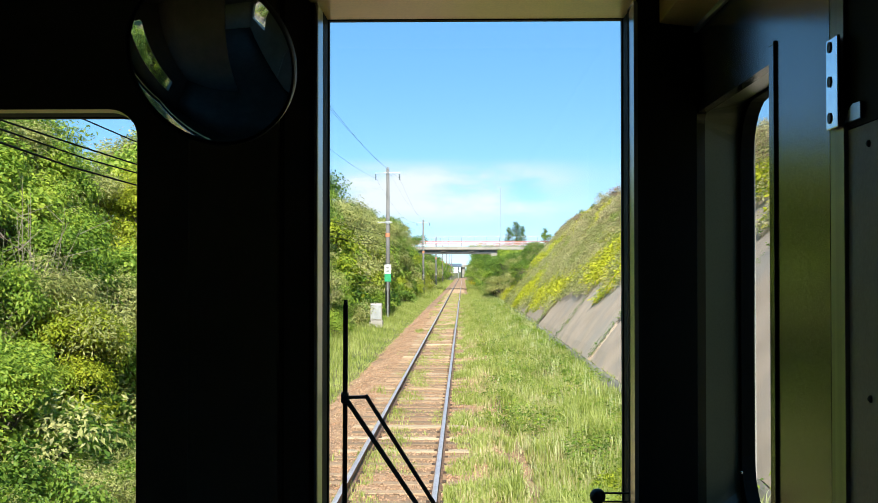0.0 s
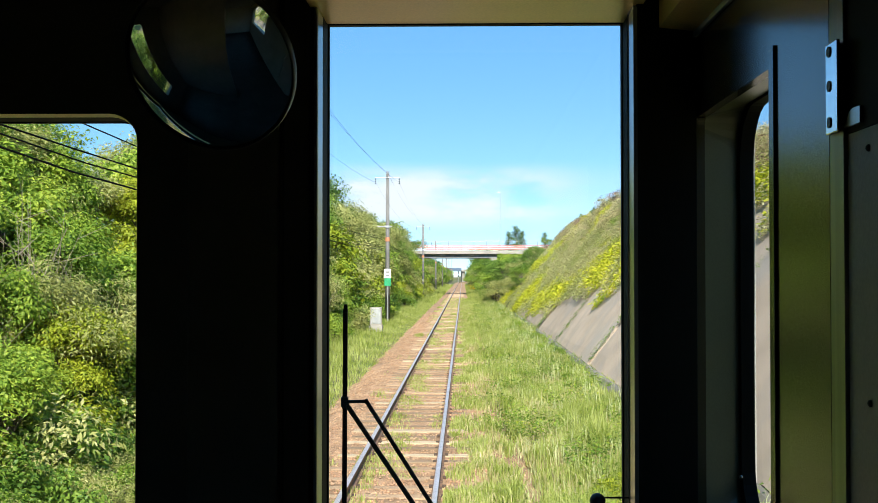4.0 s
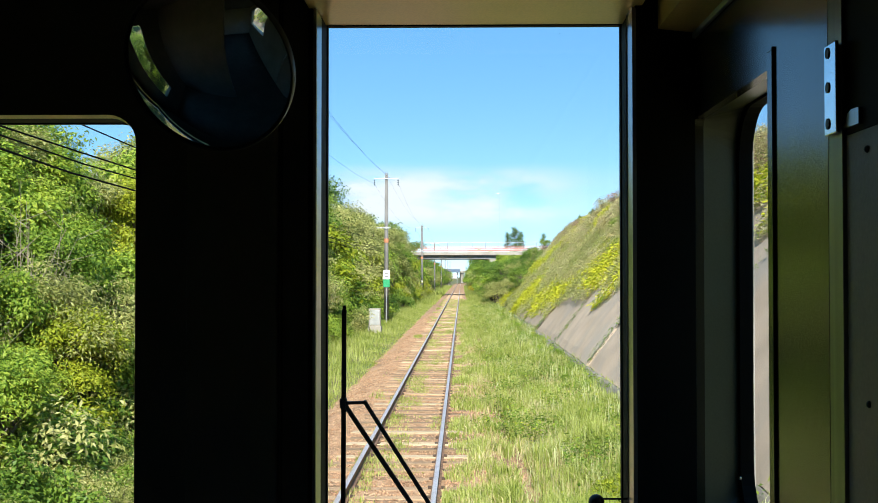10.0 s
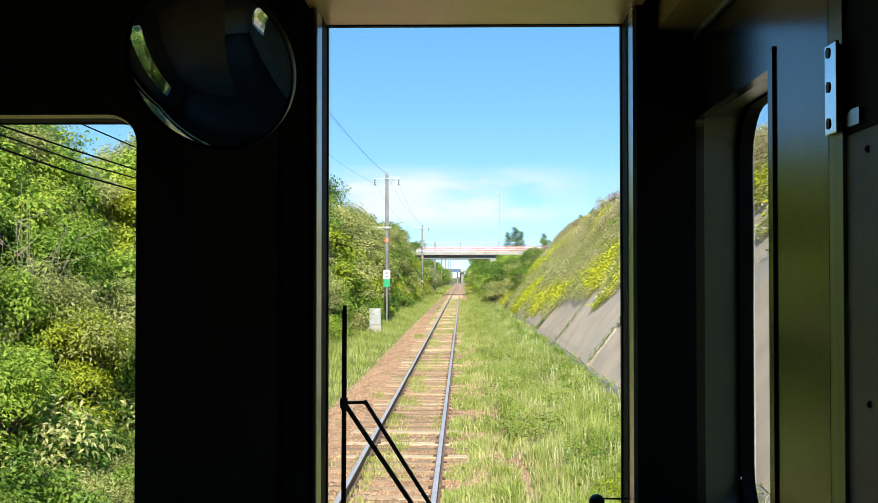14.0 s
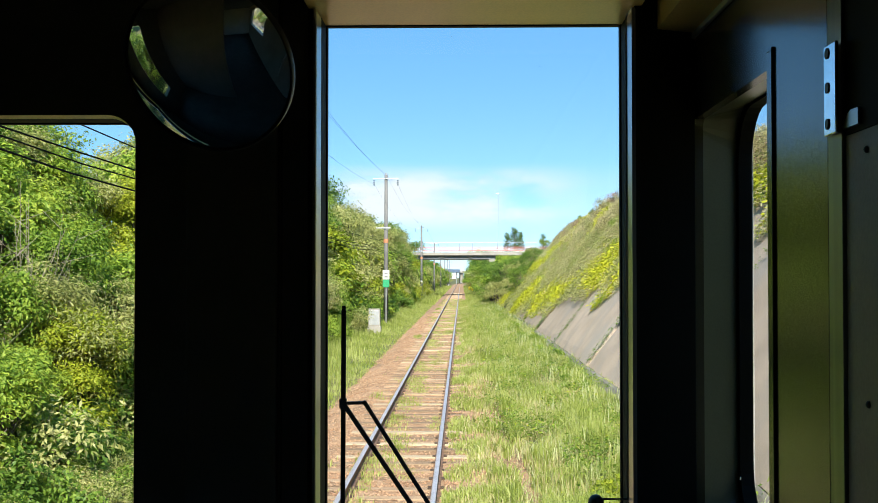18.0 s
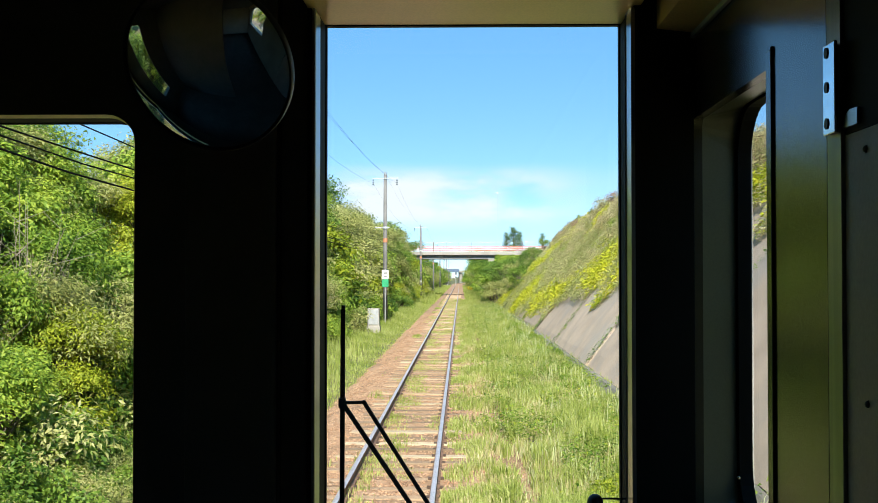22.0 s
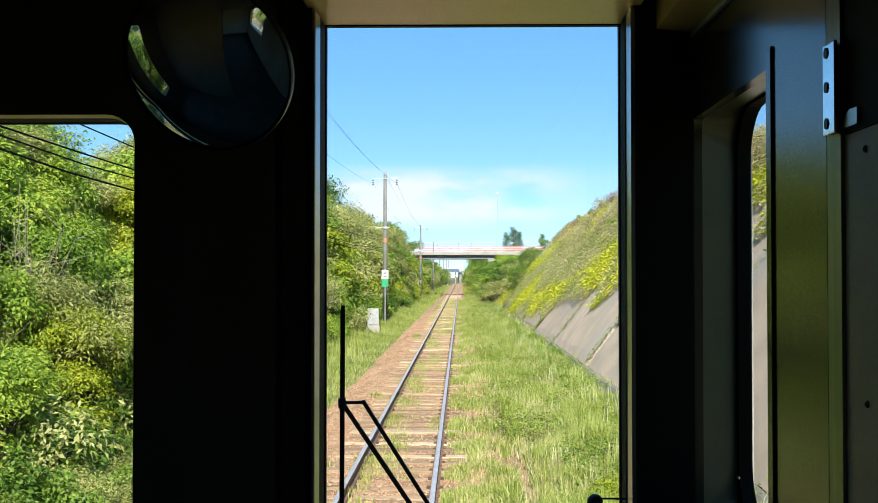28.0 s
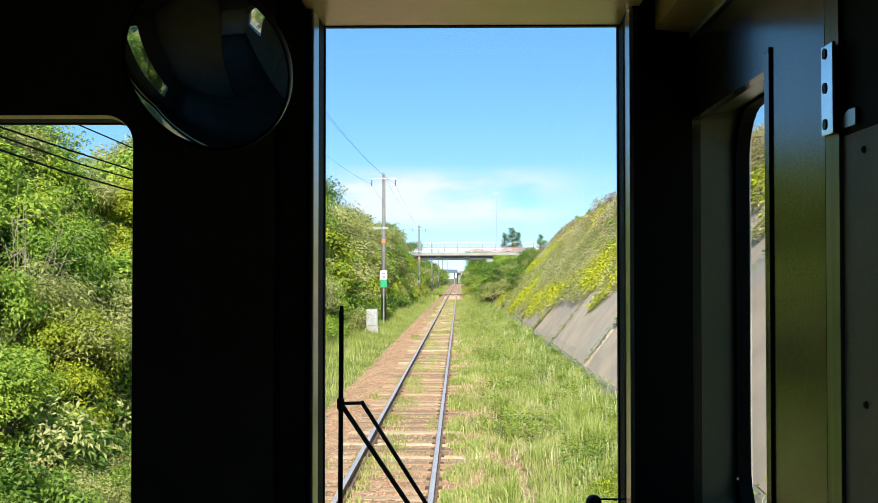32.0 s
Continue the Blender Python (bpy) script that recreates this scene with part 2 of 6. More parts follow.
def box(x0, x1, y0, y1, z0, z1, bevel=0.0, bm=None):
    bm = bm or bmesh.new()
    vs = [bm.verts.new((x, y, z)) for z in (z0, z1) for y in (y0, y1) for x in (x0, x1)]
    fs = [bm.faces.new([vs[i] for i in q]) for q in ((0, 2, 3, 1), (4, 5, 7, 6), (0, 1, 5, 4), (2, 6, 7, 3), (0, 4, 6, 2), (1, 3, 7, 5))]
    if bevel:
        edges = list({e for f in fs for e in f.edges})
        bmesh.ops.bevel(bm, geom=edges, offset=bevel, segments=2, affect="EDGES", profile=0.6)
    return bm


def tube(points, radii, sides=8, bm=None, caps=True):
    """A tapered tube along points."""
    bm = bm or bmesh.new()
    pts = [Vector(p) for p in points]
    if not isinstance(radii, (list, tuple)):
        radii = [radii] * len(pts)
    rings = []
    for i, p in enumerate(pts):
        way = (pts[min(i + 1, len(pts) - 1)] - pts[max(i - 1, 0)]).normalized()
        side = way.cross(Vector((0, 0, 1)) if abs(way.z) < 0.9 else Vector((1, 0, 0))).normalized()
        up = side.cross(way)
        rings.append([bm.verts.new(p + (side * math.cos(a) + up * math.sin(a)) * radii[i])
                      for a in (2 * math.pi * k / sides for k in range(sides))])
    for a, b in zip(rings, rings[1:]):
        for k in range(sides):
            bm.faces.new((a[k], a[(k + 1) % sides], b[(k + 1) % sides], b[k]))
    if caps:
        bm.faces.new(rings[0][::-1])
        bm.faces.new(rings[-1])
    return bm


def bar(a, b, width, depth, bm=None, bevel=0.0):
    """A flat bar from a to b in a plane facing y; width across, depth along y."""
    bm = bm or bmesh.new()
    a, b = Vector(a), Vector(b)
    way = (b - a).normalized()
    side = way.cross(Vector((0, 1, 0))).normalized() * width / 2
    dp = Vector((0, depth / 2, 0))
    vs = [bm.verts.new(p + s * side + d * dp) for p in (a, b) for s in (-1, 1) for d in (-1, 1)]
    fs = [bm.faces.new([vs[i] for i in q]) for q in ((0, 1, 3, 2), (4, 6, 7, 5), (0, 4, 5, 1), (2, 3, 7, 6), (0, 2, 6, 4), (1, 5, 7, 3))]
    if bevel:
        bmesh.ops.bevel(bm, geom=list({e for f in fs for e in f.edges}), offset=bevel, segments=2, affect="EDGES")
    return bm


def round_rect(u0, u1, v0, v1, r, steps=7):
    """A closed loop of (u, v), with rounded corners."""
    out = []
    for cu, cv, a0 in ((u1 - r, v1 - r, 0), (u0 + r, v1 - r, 90), (u0 + r, v0 + r, 180), (u1 - r, v0 + r, 270)):
        for k in range(steps + 1):
            a = radians(a0 + 90 * k / steps)
            out.append((cu + r * math.cos(a), cv + r * math.sin(a)))
    return out


def plate(outer, holes, place, thick):
    """A flat wall with openings right through it. place maps (u, v, depth) to a point."""
    bm = bmesh.new()
    edges = []
    for loop in [outer] + holes:
        vs = [bm.verts.new(place(u, v, 0)) for u, v in loop]
        edges += [bm.edges.new((vs[i], vs[(i + 1) % len(vs)])) for i in range(len(vs))]
    bmesh.ops.triangle_fill(bm, use_beauty=True, use_dissolve=False, edges=edges)
    ex = bmesh.ops.extrude_face_region(bm, geom=bm.faces[:])
    d = Vector(place(0, 0, thick)) - Vector(place(0, 0, 0))
    bmesh.ops.translate(bm, vec=d, verts=[g for g in ex["geom"] if isinstance(g, bmesh.types.BMVert)])
    return bm


def pane_mesh(loop, place, turn=False):
    """A single sheet of glass whose face looks into the car."""
    pts = [place(u, v) for u, v in loop]
    order = list(range(len(pts)))
    return mesh_of("pane", pts, [order[::-1] if turn else order], M_GLASS)


def ring(loop_a, loop_b, place_a, place_b, bm=None):
    """The band between two loops with the same count of points."""
    bm = bm or bmesh.new()
    va = [bm.verts.new(place_a(u, v)) for u, v in loop_a]
    vb = [bm.verts.new(place_b(u, v)) for u, v in loop_b]
    k = len(va)
    for i in range(k):
        bm.faces.new((va[i], va[(i + 1) % k], vb[(i + 1) % k], vb[i]))
    return bm


def leaves(name, pos, normal, size, mat, rng, long=1.9, droop=0.25):
    """Many single leaves, each a folded kite; pos and normal are arrays."""
    n = len(pos)
    nrm = normal + rng.normal(0, 0.35, (n, 3))
    nrm /= np.linalg.norm(nrm, axis=1)[:, None]
    rnd = rng.normal(0, 1, (n, 3))
    rnd[:, 2] -= droop * 2
    way = rnd - nrm * (rnd * nrm).sum(1)[:, None]
    way /= np.linalg.norm(way, axis=1)[:, None] + 1e-9
    side = np.cross(way, nrm)
    s = (size * rng.uniform(0.6, 1.3, n))[:, None]
    tip = pos + way * s
    mid = pos + way * s * 0.45
    left = mid + side * s / (2 * long) * 1.0 + nrm * s * 0.10
    right = mid - side * s / (2 * long) * 1.0 + nrm * s * 0.10
    verts = np.stack([pos, left, tip, right], 1).reshape(-1, 3)
    i = np.arange(n)[:, None] * 4
    loops = np.concatenate([i, i + 1, i + 2, i, i + 2, i + 3], 1).ravel()
    return mesh_arrays(name, verts, loops, 3, mat)


def blades(name, pos, height, width, mat, rng, lean=0.35):
    """Blades of grass: two bent triangles-and-quads each, joined at the root."""
    n = len(pos)
    h = (height * rng.uniform(0.5, 1.25, n))[:, None]
    a = rng.uniform(0, 2 * np.pi, n)
    d = np.stack([np.cos(a), np.sin(a), np.zeros(n)], 1)
    a2 = rng.uniform(0, 2 * np.pi, n)
    s = np.stack([np.cos(a2), np.sin(a2), np.zeros(n)], 1) * (width * rng.uniform(0.6, 1.4, n))[:, None] / 2
    k = np.abs(rng.normal(0, lean, n))[:, None]
    up = np.array([[0, 0, 1.0]])
    mid = pos + up * h * 0.6 + d * h * k * 0.3
    tip = pos + up * h * np.maximum(0.35, 1 - k * 0.5) + d * h * k
    verts = np.stack([pos - s, pos + s, mid + s * 0.8, mid - s * 0.8, tip], 1).reshape(-1, 3)
    i = np.arange(n)[:, None] * 5
    loops = np.concatenate([i, i + 1, i + 2, i, i + 2, i + 3, i + 3, i + 2, i + 4], 1).ravel()
    return mesh_arrays(name, verts, loops, 3, mat)

# ---- ground ----
def lerp(x, x0, x1, y0, y1):
    k = min(1.0, max(0.0, (x - x0) / (x1 - x0)))
    return y0 + (y1 - y0) * k


def ease(x, x0, x1):
    k = min(1.0, max(0.0, (x - x0) / (x1 - x0)))
    return k * k * (3 - 2 * k)


TOE, CREST, RISE, FOOT_Z = 4.3, 9.4, 6.6, -0.12     # the cutting's right slope: foot, crest, height, height of the foot
BRIDGE_Y = 165.0


def crest_share(y):
    """How much of its full height the right slope has along the line."""
    return (0.5 + 0.5 * ease(y, -230, -150)) * (1 - 0.42 * ease(y, 84, 125)) * (1 - 0.4 * ease(y, 330, 460))


def ground_z(x, y):
    """Height of the bare ground; rail heads are at 0."""
    if x >= 0:
        z = -0.42 + 0.30 * ease(x, 2.0, 4.2)
        rise = lerp(x, TOE, CREST, 0, RISE)
        if x > CREST:
            rise = RISE + 0.075 * min(x - CREST, 8.0)
        z += rise * crest_share(y)
    else:
        z = -0.42 + 0.25 * ease(-x, 2.6, 4.2)
        bank = 2.3 * ease(-x, 4.6, 9.0) + 2.2 * ease(-x, 10.0, 22.0)
        low = -3.4 * ease(-x, 5.0, 11.0)
        k = ease(y, -140, -107)
        z += bank * k + low * (1 - k)
        z += 1.4 * ease(y, BRIDGE_Y - 32, BRIDGE_Y - 12) * (1 - ease(y, BRIDGE_Y + 19, BRIDGE_Y + 39)) * ease(-x, 6.0, 10.0)
    near = 0.16 * noise.noise(Vector((x * 0.35, y * 0.35, 0.3))) + 0.5 * noise.noise(Vector((x * 0.07, y * 0.07, 4.0)))
    amp = ease(abs(x), 3.2, 9.0)
    if 3.3 < x < 8.6:
        amp *= 0.2
    z += near * amp
    far = math.hypot(x, y - 100)
    return z * (1 - ease(far, 700, 1800))


def ground_sheet():
    xs = [-3000, -1500, -700, -350, -180, -110, -70] + list(np.arange(-50, -14, 2.0)) + list(np.arange(-14, 14.01, 0.4)) + \
        list(np.arange(16, 52, 3.0)) + [70, 110, 180, 350, 700, 1500, 3000]
    ys = [-3000, -1500, -800, -450, -300, -240] + list(np.arange(-216, -20, 4.0)) + list(np.arange(-20, 100, 1.0)) + \
        list(np.arange(100, 260, 2.5)) + list(np.arange(260, 520, 8.0)) + [560, 640, 800, 1100, 1700, 3000]
    verts = [(x, y, ground_z(x, y)) for y in ys for x in xs]
    k = len(xs)
    faces = [(j * k + i, j * k + i + 1, (j + 1) * k + i + 1, (j + 1) * k + i) for j in range(len(ys) - 1) for i in range(k - 1)]
    ob = part("ground", mesh_of("ground", verts, faces, M_SOIL, True))
    return tagged(ob, "earth and weeds of the railway cutting and its banks", "ground", kind="structure")


ground_sheet()

# ---- the line: ballast, sleepers, rails ----
GAUGE = 1.067
RAIL_X = GAUGE / 2 + 0.0325
SLEEPER_TOP = -0.155
TRACK_END = 560.0


def bend(y):
    """The line curves to the right far ahead, past the road bridge."""
    return 0.0 if y < 425 else (y - 425) ** 2 / 1138.0


def ballast_profile(x, y):
    edge_l, edge_r = 1.95, 1.75
    z = -0.175
    if x < -1.35:
        z -= 0.24 * ease(-x, 1.35, edge_l + 0.25)
    if x > 1.35:
        z -= 0.24 * ease(x, 1.35, edge_r + 0.3)
    return z + 0.022 * noise.noise(Vector((x * 4, y * 4, 1.0))) + 0.02 * noise.noise(Vector((x, y * 0.8, 7.0)))


def ballast_bed():
    xs = [-2.35, -2.1, -1.9, -1.7, -1.5, -1.3, -1.1, -0.9, -0.7, -0.5, -0.3, -0.1, 0.1, 0.3, 0.5, 0.7, 0.9, 1.1, 1.3, 1.5, 1.7, 1.9, 2.15]
    ys = list(np.arange(-250, -40, 6.0)) + list(np.arange(-40, 5, 1.5)) + list(np.arange(5, 45, 0.2)) + list(np.arange(45, 120, 0.6)) + list(np.arange(120, TRACK_END, 3.0))
    verts = []
    for y in ys:
        for i, x in enumerate(xs):
            z = ballast_profile(x, y)
            if i in (0, len(xs) - 1):
                z = -0.47
            wob = 0.18 * noise.noise(Vector((x, y * 0.5, 3.0))) if abs(x) > 1.6 else 0
            verts.append((x + wob + bend(y), y, z))
    k = len(xs)
    faces = [(j * k + i, j * k + i + 1, (j + 1) * k + i + 1, (j + 1) * k + i) for j in range(len(ys) - 1) for i in range(k - 1)]
    return tagged(part("ballast_bed", mesh_of("ballast_bed", verts, faces, M_BALLAST, True)),
                  "rust-brown crushed stone bed under the track", "track bed", kind="structure")


ballast_bed()


def ballast_stones():
    rng = np.random.default_rng(5)
    n = 82000
    y = np.where(rng.random(n) < 0.86, 10.5 + 75 * rng.random(n) ** 1.9, rng.uniform(-14, 10.5, n))
    x = rng.uniform(-2.1, 1.9, n)
    # stones lie thinner where earth and weeds have crept in, on the right of the line
    keep = rng.random(n) < np.where(x > 0.9, 0.5, 1.0)
    tie = np.abs((y - 9.0 + 0.33) % 0.66 - 0.33) < 0.12
    keep &= ~(tie & (np.abs(x) < 1.03) & (rng.random(n) < 0.88))
    keep &= ~((np.abs(np.abs(x) - RAIL_X) < 0.09))
    x, y = x[keep], y[keep]
    n = len(x)
    z = np.array([ballast_profile(a, b) for a, b in zip(x, y)])
    base = np.array([[1, 0, 0], [-1, 0, 0], [0, 1, 0], [0, -1, 0], [0, 0, 1], [0, 0, -1]], float)
    s = (0.008 + 0.016 * rng.random((n, 1, 1)) ** 1.6) * rng.uniform(0.6, 1.3, (n, 6, 1))
    a = rng.uniform(0, 6.28, n)
    ca, sa_ = np.cos(a), np.sin(a)
    rot = np.stack([np.stack([ca, -sa_, 0 * a], 1), np.stack([sa_, ca, 0 * a], 1), np.stack([0 * a + 0.3 * sa_, 0.3 * ca, 0 * a + 1], 1)], 1)
    v = np.einsum("nij,kj->nki", rot, base) * s * np.array([1.25, 1.0, 0.75])
    v += np.stack([x, y, z + 0.008], 1)[:, None, :]
    tri = np.array([0, 2, 4, 2, 1, 4, 1, 3, 4, 3, 0, 4, 2, 0, 5, 1, 2, 5, 3, 1, 5, 0, 3, 5])
    loops = (np.arange(n)[:, None] * 6 + tri[None]).ravel()
    ob = part("ballast_stones", mesh_arrays("ballast_stones", v.reshape(-1, 3), loops, 3, M_STONE))
    tagged(ob, "loose rust-brown ballast stones strewn over the track", "ballast", kind="stuff")


ballast_stones()


def track():
    t = thing("railway_track", "narrow-gauge track with worn timber sleepers and bright rail heads", "railway track")
    rng = random.Random(3)
    meshes = []
    for k in range(4):
        bm = box(-1.03, 1.03, -0.105, 0.105, -0.14, 0, 0.012)
        for v in bm.verts:
            v.co += Vector((noise.noise(v.co * 3 + Vector((k * 9, 0, 0))) * 0.02, noise.noise(v.co * 5 + Vector((k * 5, 3, 0))) * 0.012, 0))
        meshes.append(mesh_bm("sleeper", bm, M_SLEEPER_PALE if k == 3 else M_SLEEPER))
    y, i = 9.0 - 0.66 * 34, 0
    while y < 190:
        pale = i % 9 in (4,) or rng.random() < 0.07
        ob = part("sleeper", meshes[3 if pale else rng.randrange(3)], t,
                  m=pose(rng.uniform(-0.04, 0.04), y + rng.uniform(-0.04, 0.04), SLEEPER_TOP + 0.004 + rng.uniform(-0.012, 0.02 if pale else 0.01),
                         0, rng.uniform(-0.5, 0.5), rng.uniform(-1.5, 1.5)))
        y += 0.66
        i += 1
    ys = list(np.arange(-254, 425, 12.0)) + list(np.arange(425, TRACK_END, 6.0))
    half = [(-0.061, -0.150), (-0.061, -0.138), (-0.012, -0.122), (-0.009, -0.048), (-0.031, -0.036), (-0.0325, -0.006)]
    section = half + [(-x, z) for x, z in reversed(half)]
    for sx in (-RAIL_X, RAIL_X):
        verts = [(sx + x + bend(yy), yy, z) for yy in ys for x, z in section]
        k = len(section)
        faces = [(j * k + q, j * k + q + 1, (j + 1) * k + q + 1, (j + 1) * k + q) for j in range(len(ys) - 1) for q in range(k - 1)]
        rail = part("rail", mesh_of("rail", verts, faces, M_RAIL_SIDE), t, "rusty rail with a bright running surface")
        top = [(-0.0325, -0.006), (-0.026, -0.001), (0, 0), (0.026, -0.001), (0.0325, -0.006)]
        verts = [(sx + x + bend(yy), yy, z) for yy in ys for x, z in top]
        k = len(top)
        faces = [(j * k + q, j * k + q + 1, (j + 1) * k + q + 1, (j + 1) * k + q) for j in range(len(ys) - 1) for q in range(k - 1)]
        part("rail_head", mesh_of("rail_head", verts, faces, M_RAIL_TOP, True), rail, "polished steel running surface")
    clip = mesh_bm("tie_plate", box(-0.11, 0.11, -0.07, 0.07, 0, 0.022, 0.004), M_IRON)
    y = 9.0
    while y < 60:
        for sx in (-RAIL_X, RAIL_X):
            part("tie_plate", clip, t, m=pose(sx, y, SLEEPER_TOP - 0.006))
        y += 0.66
    for yy in (26.4, 51.4):
        for sx in (-RAIL_X, RAIL_X):
            for d in (-0.03, 0.03):
                part("fish_plate", (box(sx + d - 0.012, sx + d + 0.012, yy - 0.28, yy + 0.28, -0.115, -0.045, 0.004), M_IRON), t)


track()

# ---- retaining slope of concrete on the right ----
SLOPE_WAY = Vector((CREST - TOE, 0, RISE)).normalized()
SLOPE_OUT = Vector((-SLOPE_WAY.z, 0, SLOPE_WAY.x))
SLOPE_LONG = math.hypot(CREST - TOE, RISE)


def slope_point(u, y, off=0.0):
    p = Vector((TOE, y, 0)) + SLOPE_WAY * u + SLOPE_OUT * off
    p.z = FOOT_Z + SLOPE_WAY.z * u * crest_share(y) + SLOPE_OUT.z * off
    return p


def slab_top(y):
    """How far up the slope the concrete reaches."""
    if y < -9:
        reach = lerp(y, -38, -28, 6.0, 0.8)
    elif y < 27:
        reach = lerp(y, 9, 14, 0.8, 5.2)
    elif y < 38:
        reach = lerp(y, 27, 38, 5.2, 3.0)
    elif y < 51:
        reach = lerp(y, 38, 51, 3.0, 2.1)
    elif y < 120:
        reach = lerp(y, 51, 64, 2.1, 0.7)
    else:
        reach = lerp(y, 128, 136, 0.5, 3.4)
    return reach + 0.22 * math.sin(y * 0.31) + 0.16 * math.sin(y * 0.8)


JOINTS = []       # where one column of slabs meets the next


def slab(wall, rng, u0, u1, y0, y1, mat, proud):
    """One cast panel of the slope, with worn edges, from u0 to its ragged upper end."""
    bm = bmesh.new()
    nu, ny = 10, 16
    tilt = rng.uniform(-0.03, 0.03) + proud
    grid = [[None] * (ny + 1) for _ in range(nu + 1)]
    for a in range(nu + 1):
        for b in range(ny + 1):
            yy = y0 + (y1 - y0) * b / ny
            top = min(u1, max(u0 + 0.25, slab_top(yy) + 0.25)) if u1 > 1 else u1
            uu = u0 + (top - u0) * a / nu
            edge = 0.03 if a in (0, nu) or b in (0, ny) else 0.0
            off = 0.12 - edge + tilt + 0.035 * noise.noise(Vector((uu * 0.6, yy * 0.6, 2))) + 0.014 * noise.noise(Vector((uu * 3, yy * 3, 5)))
            wob = 0.03 * noise.noise(Vector((uu, yy * 2, 9)))
            grid[a][b] = bm.verts.new(slope_point(uu + wob, yy + wob, off))
    for a in range(nu):
        for b in range(ny):
            bm.faces.new((grid[a][b], grid[a + 1][b], grid[a + 1][b + 1], grid[a][b + 1]))
    ex = bmesh.ops.extrude_edge_only(bm, edges=[e for e in bm.edges if e.is_boundary])
    bmesh.ops.translate(bm, vec=SLOPE_OUT * -0.3, verts=[g for g in ex["geom"] if isinstance(g, bmesh.types.BMVert)])
    part("slab", mesh_bm("slab", bm, mat), wall)


def slope_slabs():
    wall = thing("retaining_slope", "weathered grey concrete panels lining the foot of the cutting slope", "retaining wall", kind="structure")
    rng = random.Random(8)
    starts = [-126.0]
    while starts[-1] < 168:
        y = starts[-1]
        starts.append(-10.4 if -15 < y < -10.5 else y + (rng.uniform(3.4, 4.6) if y < -10.5 or y > 100 else 10.5))
    for y, after in zip(starts, starts[1:]):
        w = after - y
        JOINTS.append(y)
        if not 72 < y < 126:
            slab(wall, rng, -0.35, 0.26, y, y + w - 0.05, M_PLINTH, 0.05)
            u, top = 0.275, max(slab_top(y), slab_top(y + w), slab_top(y + w / 2)) + 0.3
            while u < top - 0.3:
                h = 9.0 if -12 < y < 100 else rng.uniform(2.2, 3.2)
                slab(wall, rng, u, min(u + h - 0.07, top), y, y + w - 0.10, M_CONCRETE, 0.0)
                u += h


slope_slabs()

# ---- the railcar's front end ----
WALL_Y, WALL_X = 2.46, 1.40           # inner face of the front wall, inner face of the right side
MAIN = (0.5905, 1.266, 1.93, 3.204)   # the deep right-hand front window: x0, x1, z0, z1
LEFTW = (-1.20, 0.186, 1.88, 2.985)   # the wide front window
SIDEW = (1.835, 2.43, 2.08, 2.967)    # the side window: y0, y1, z0, z1
FLOOR_Z, CEIL_Z = 1.12, 3.30
BACK_Y = -5.5


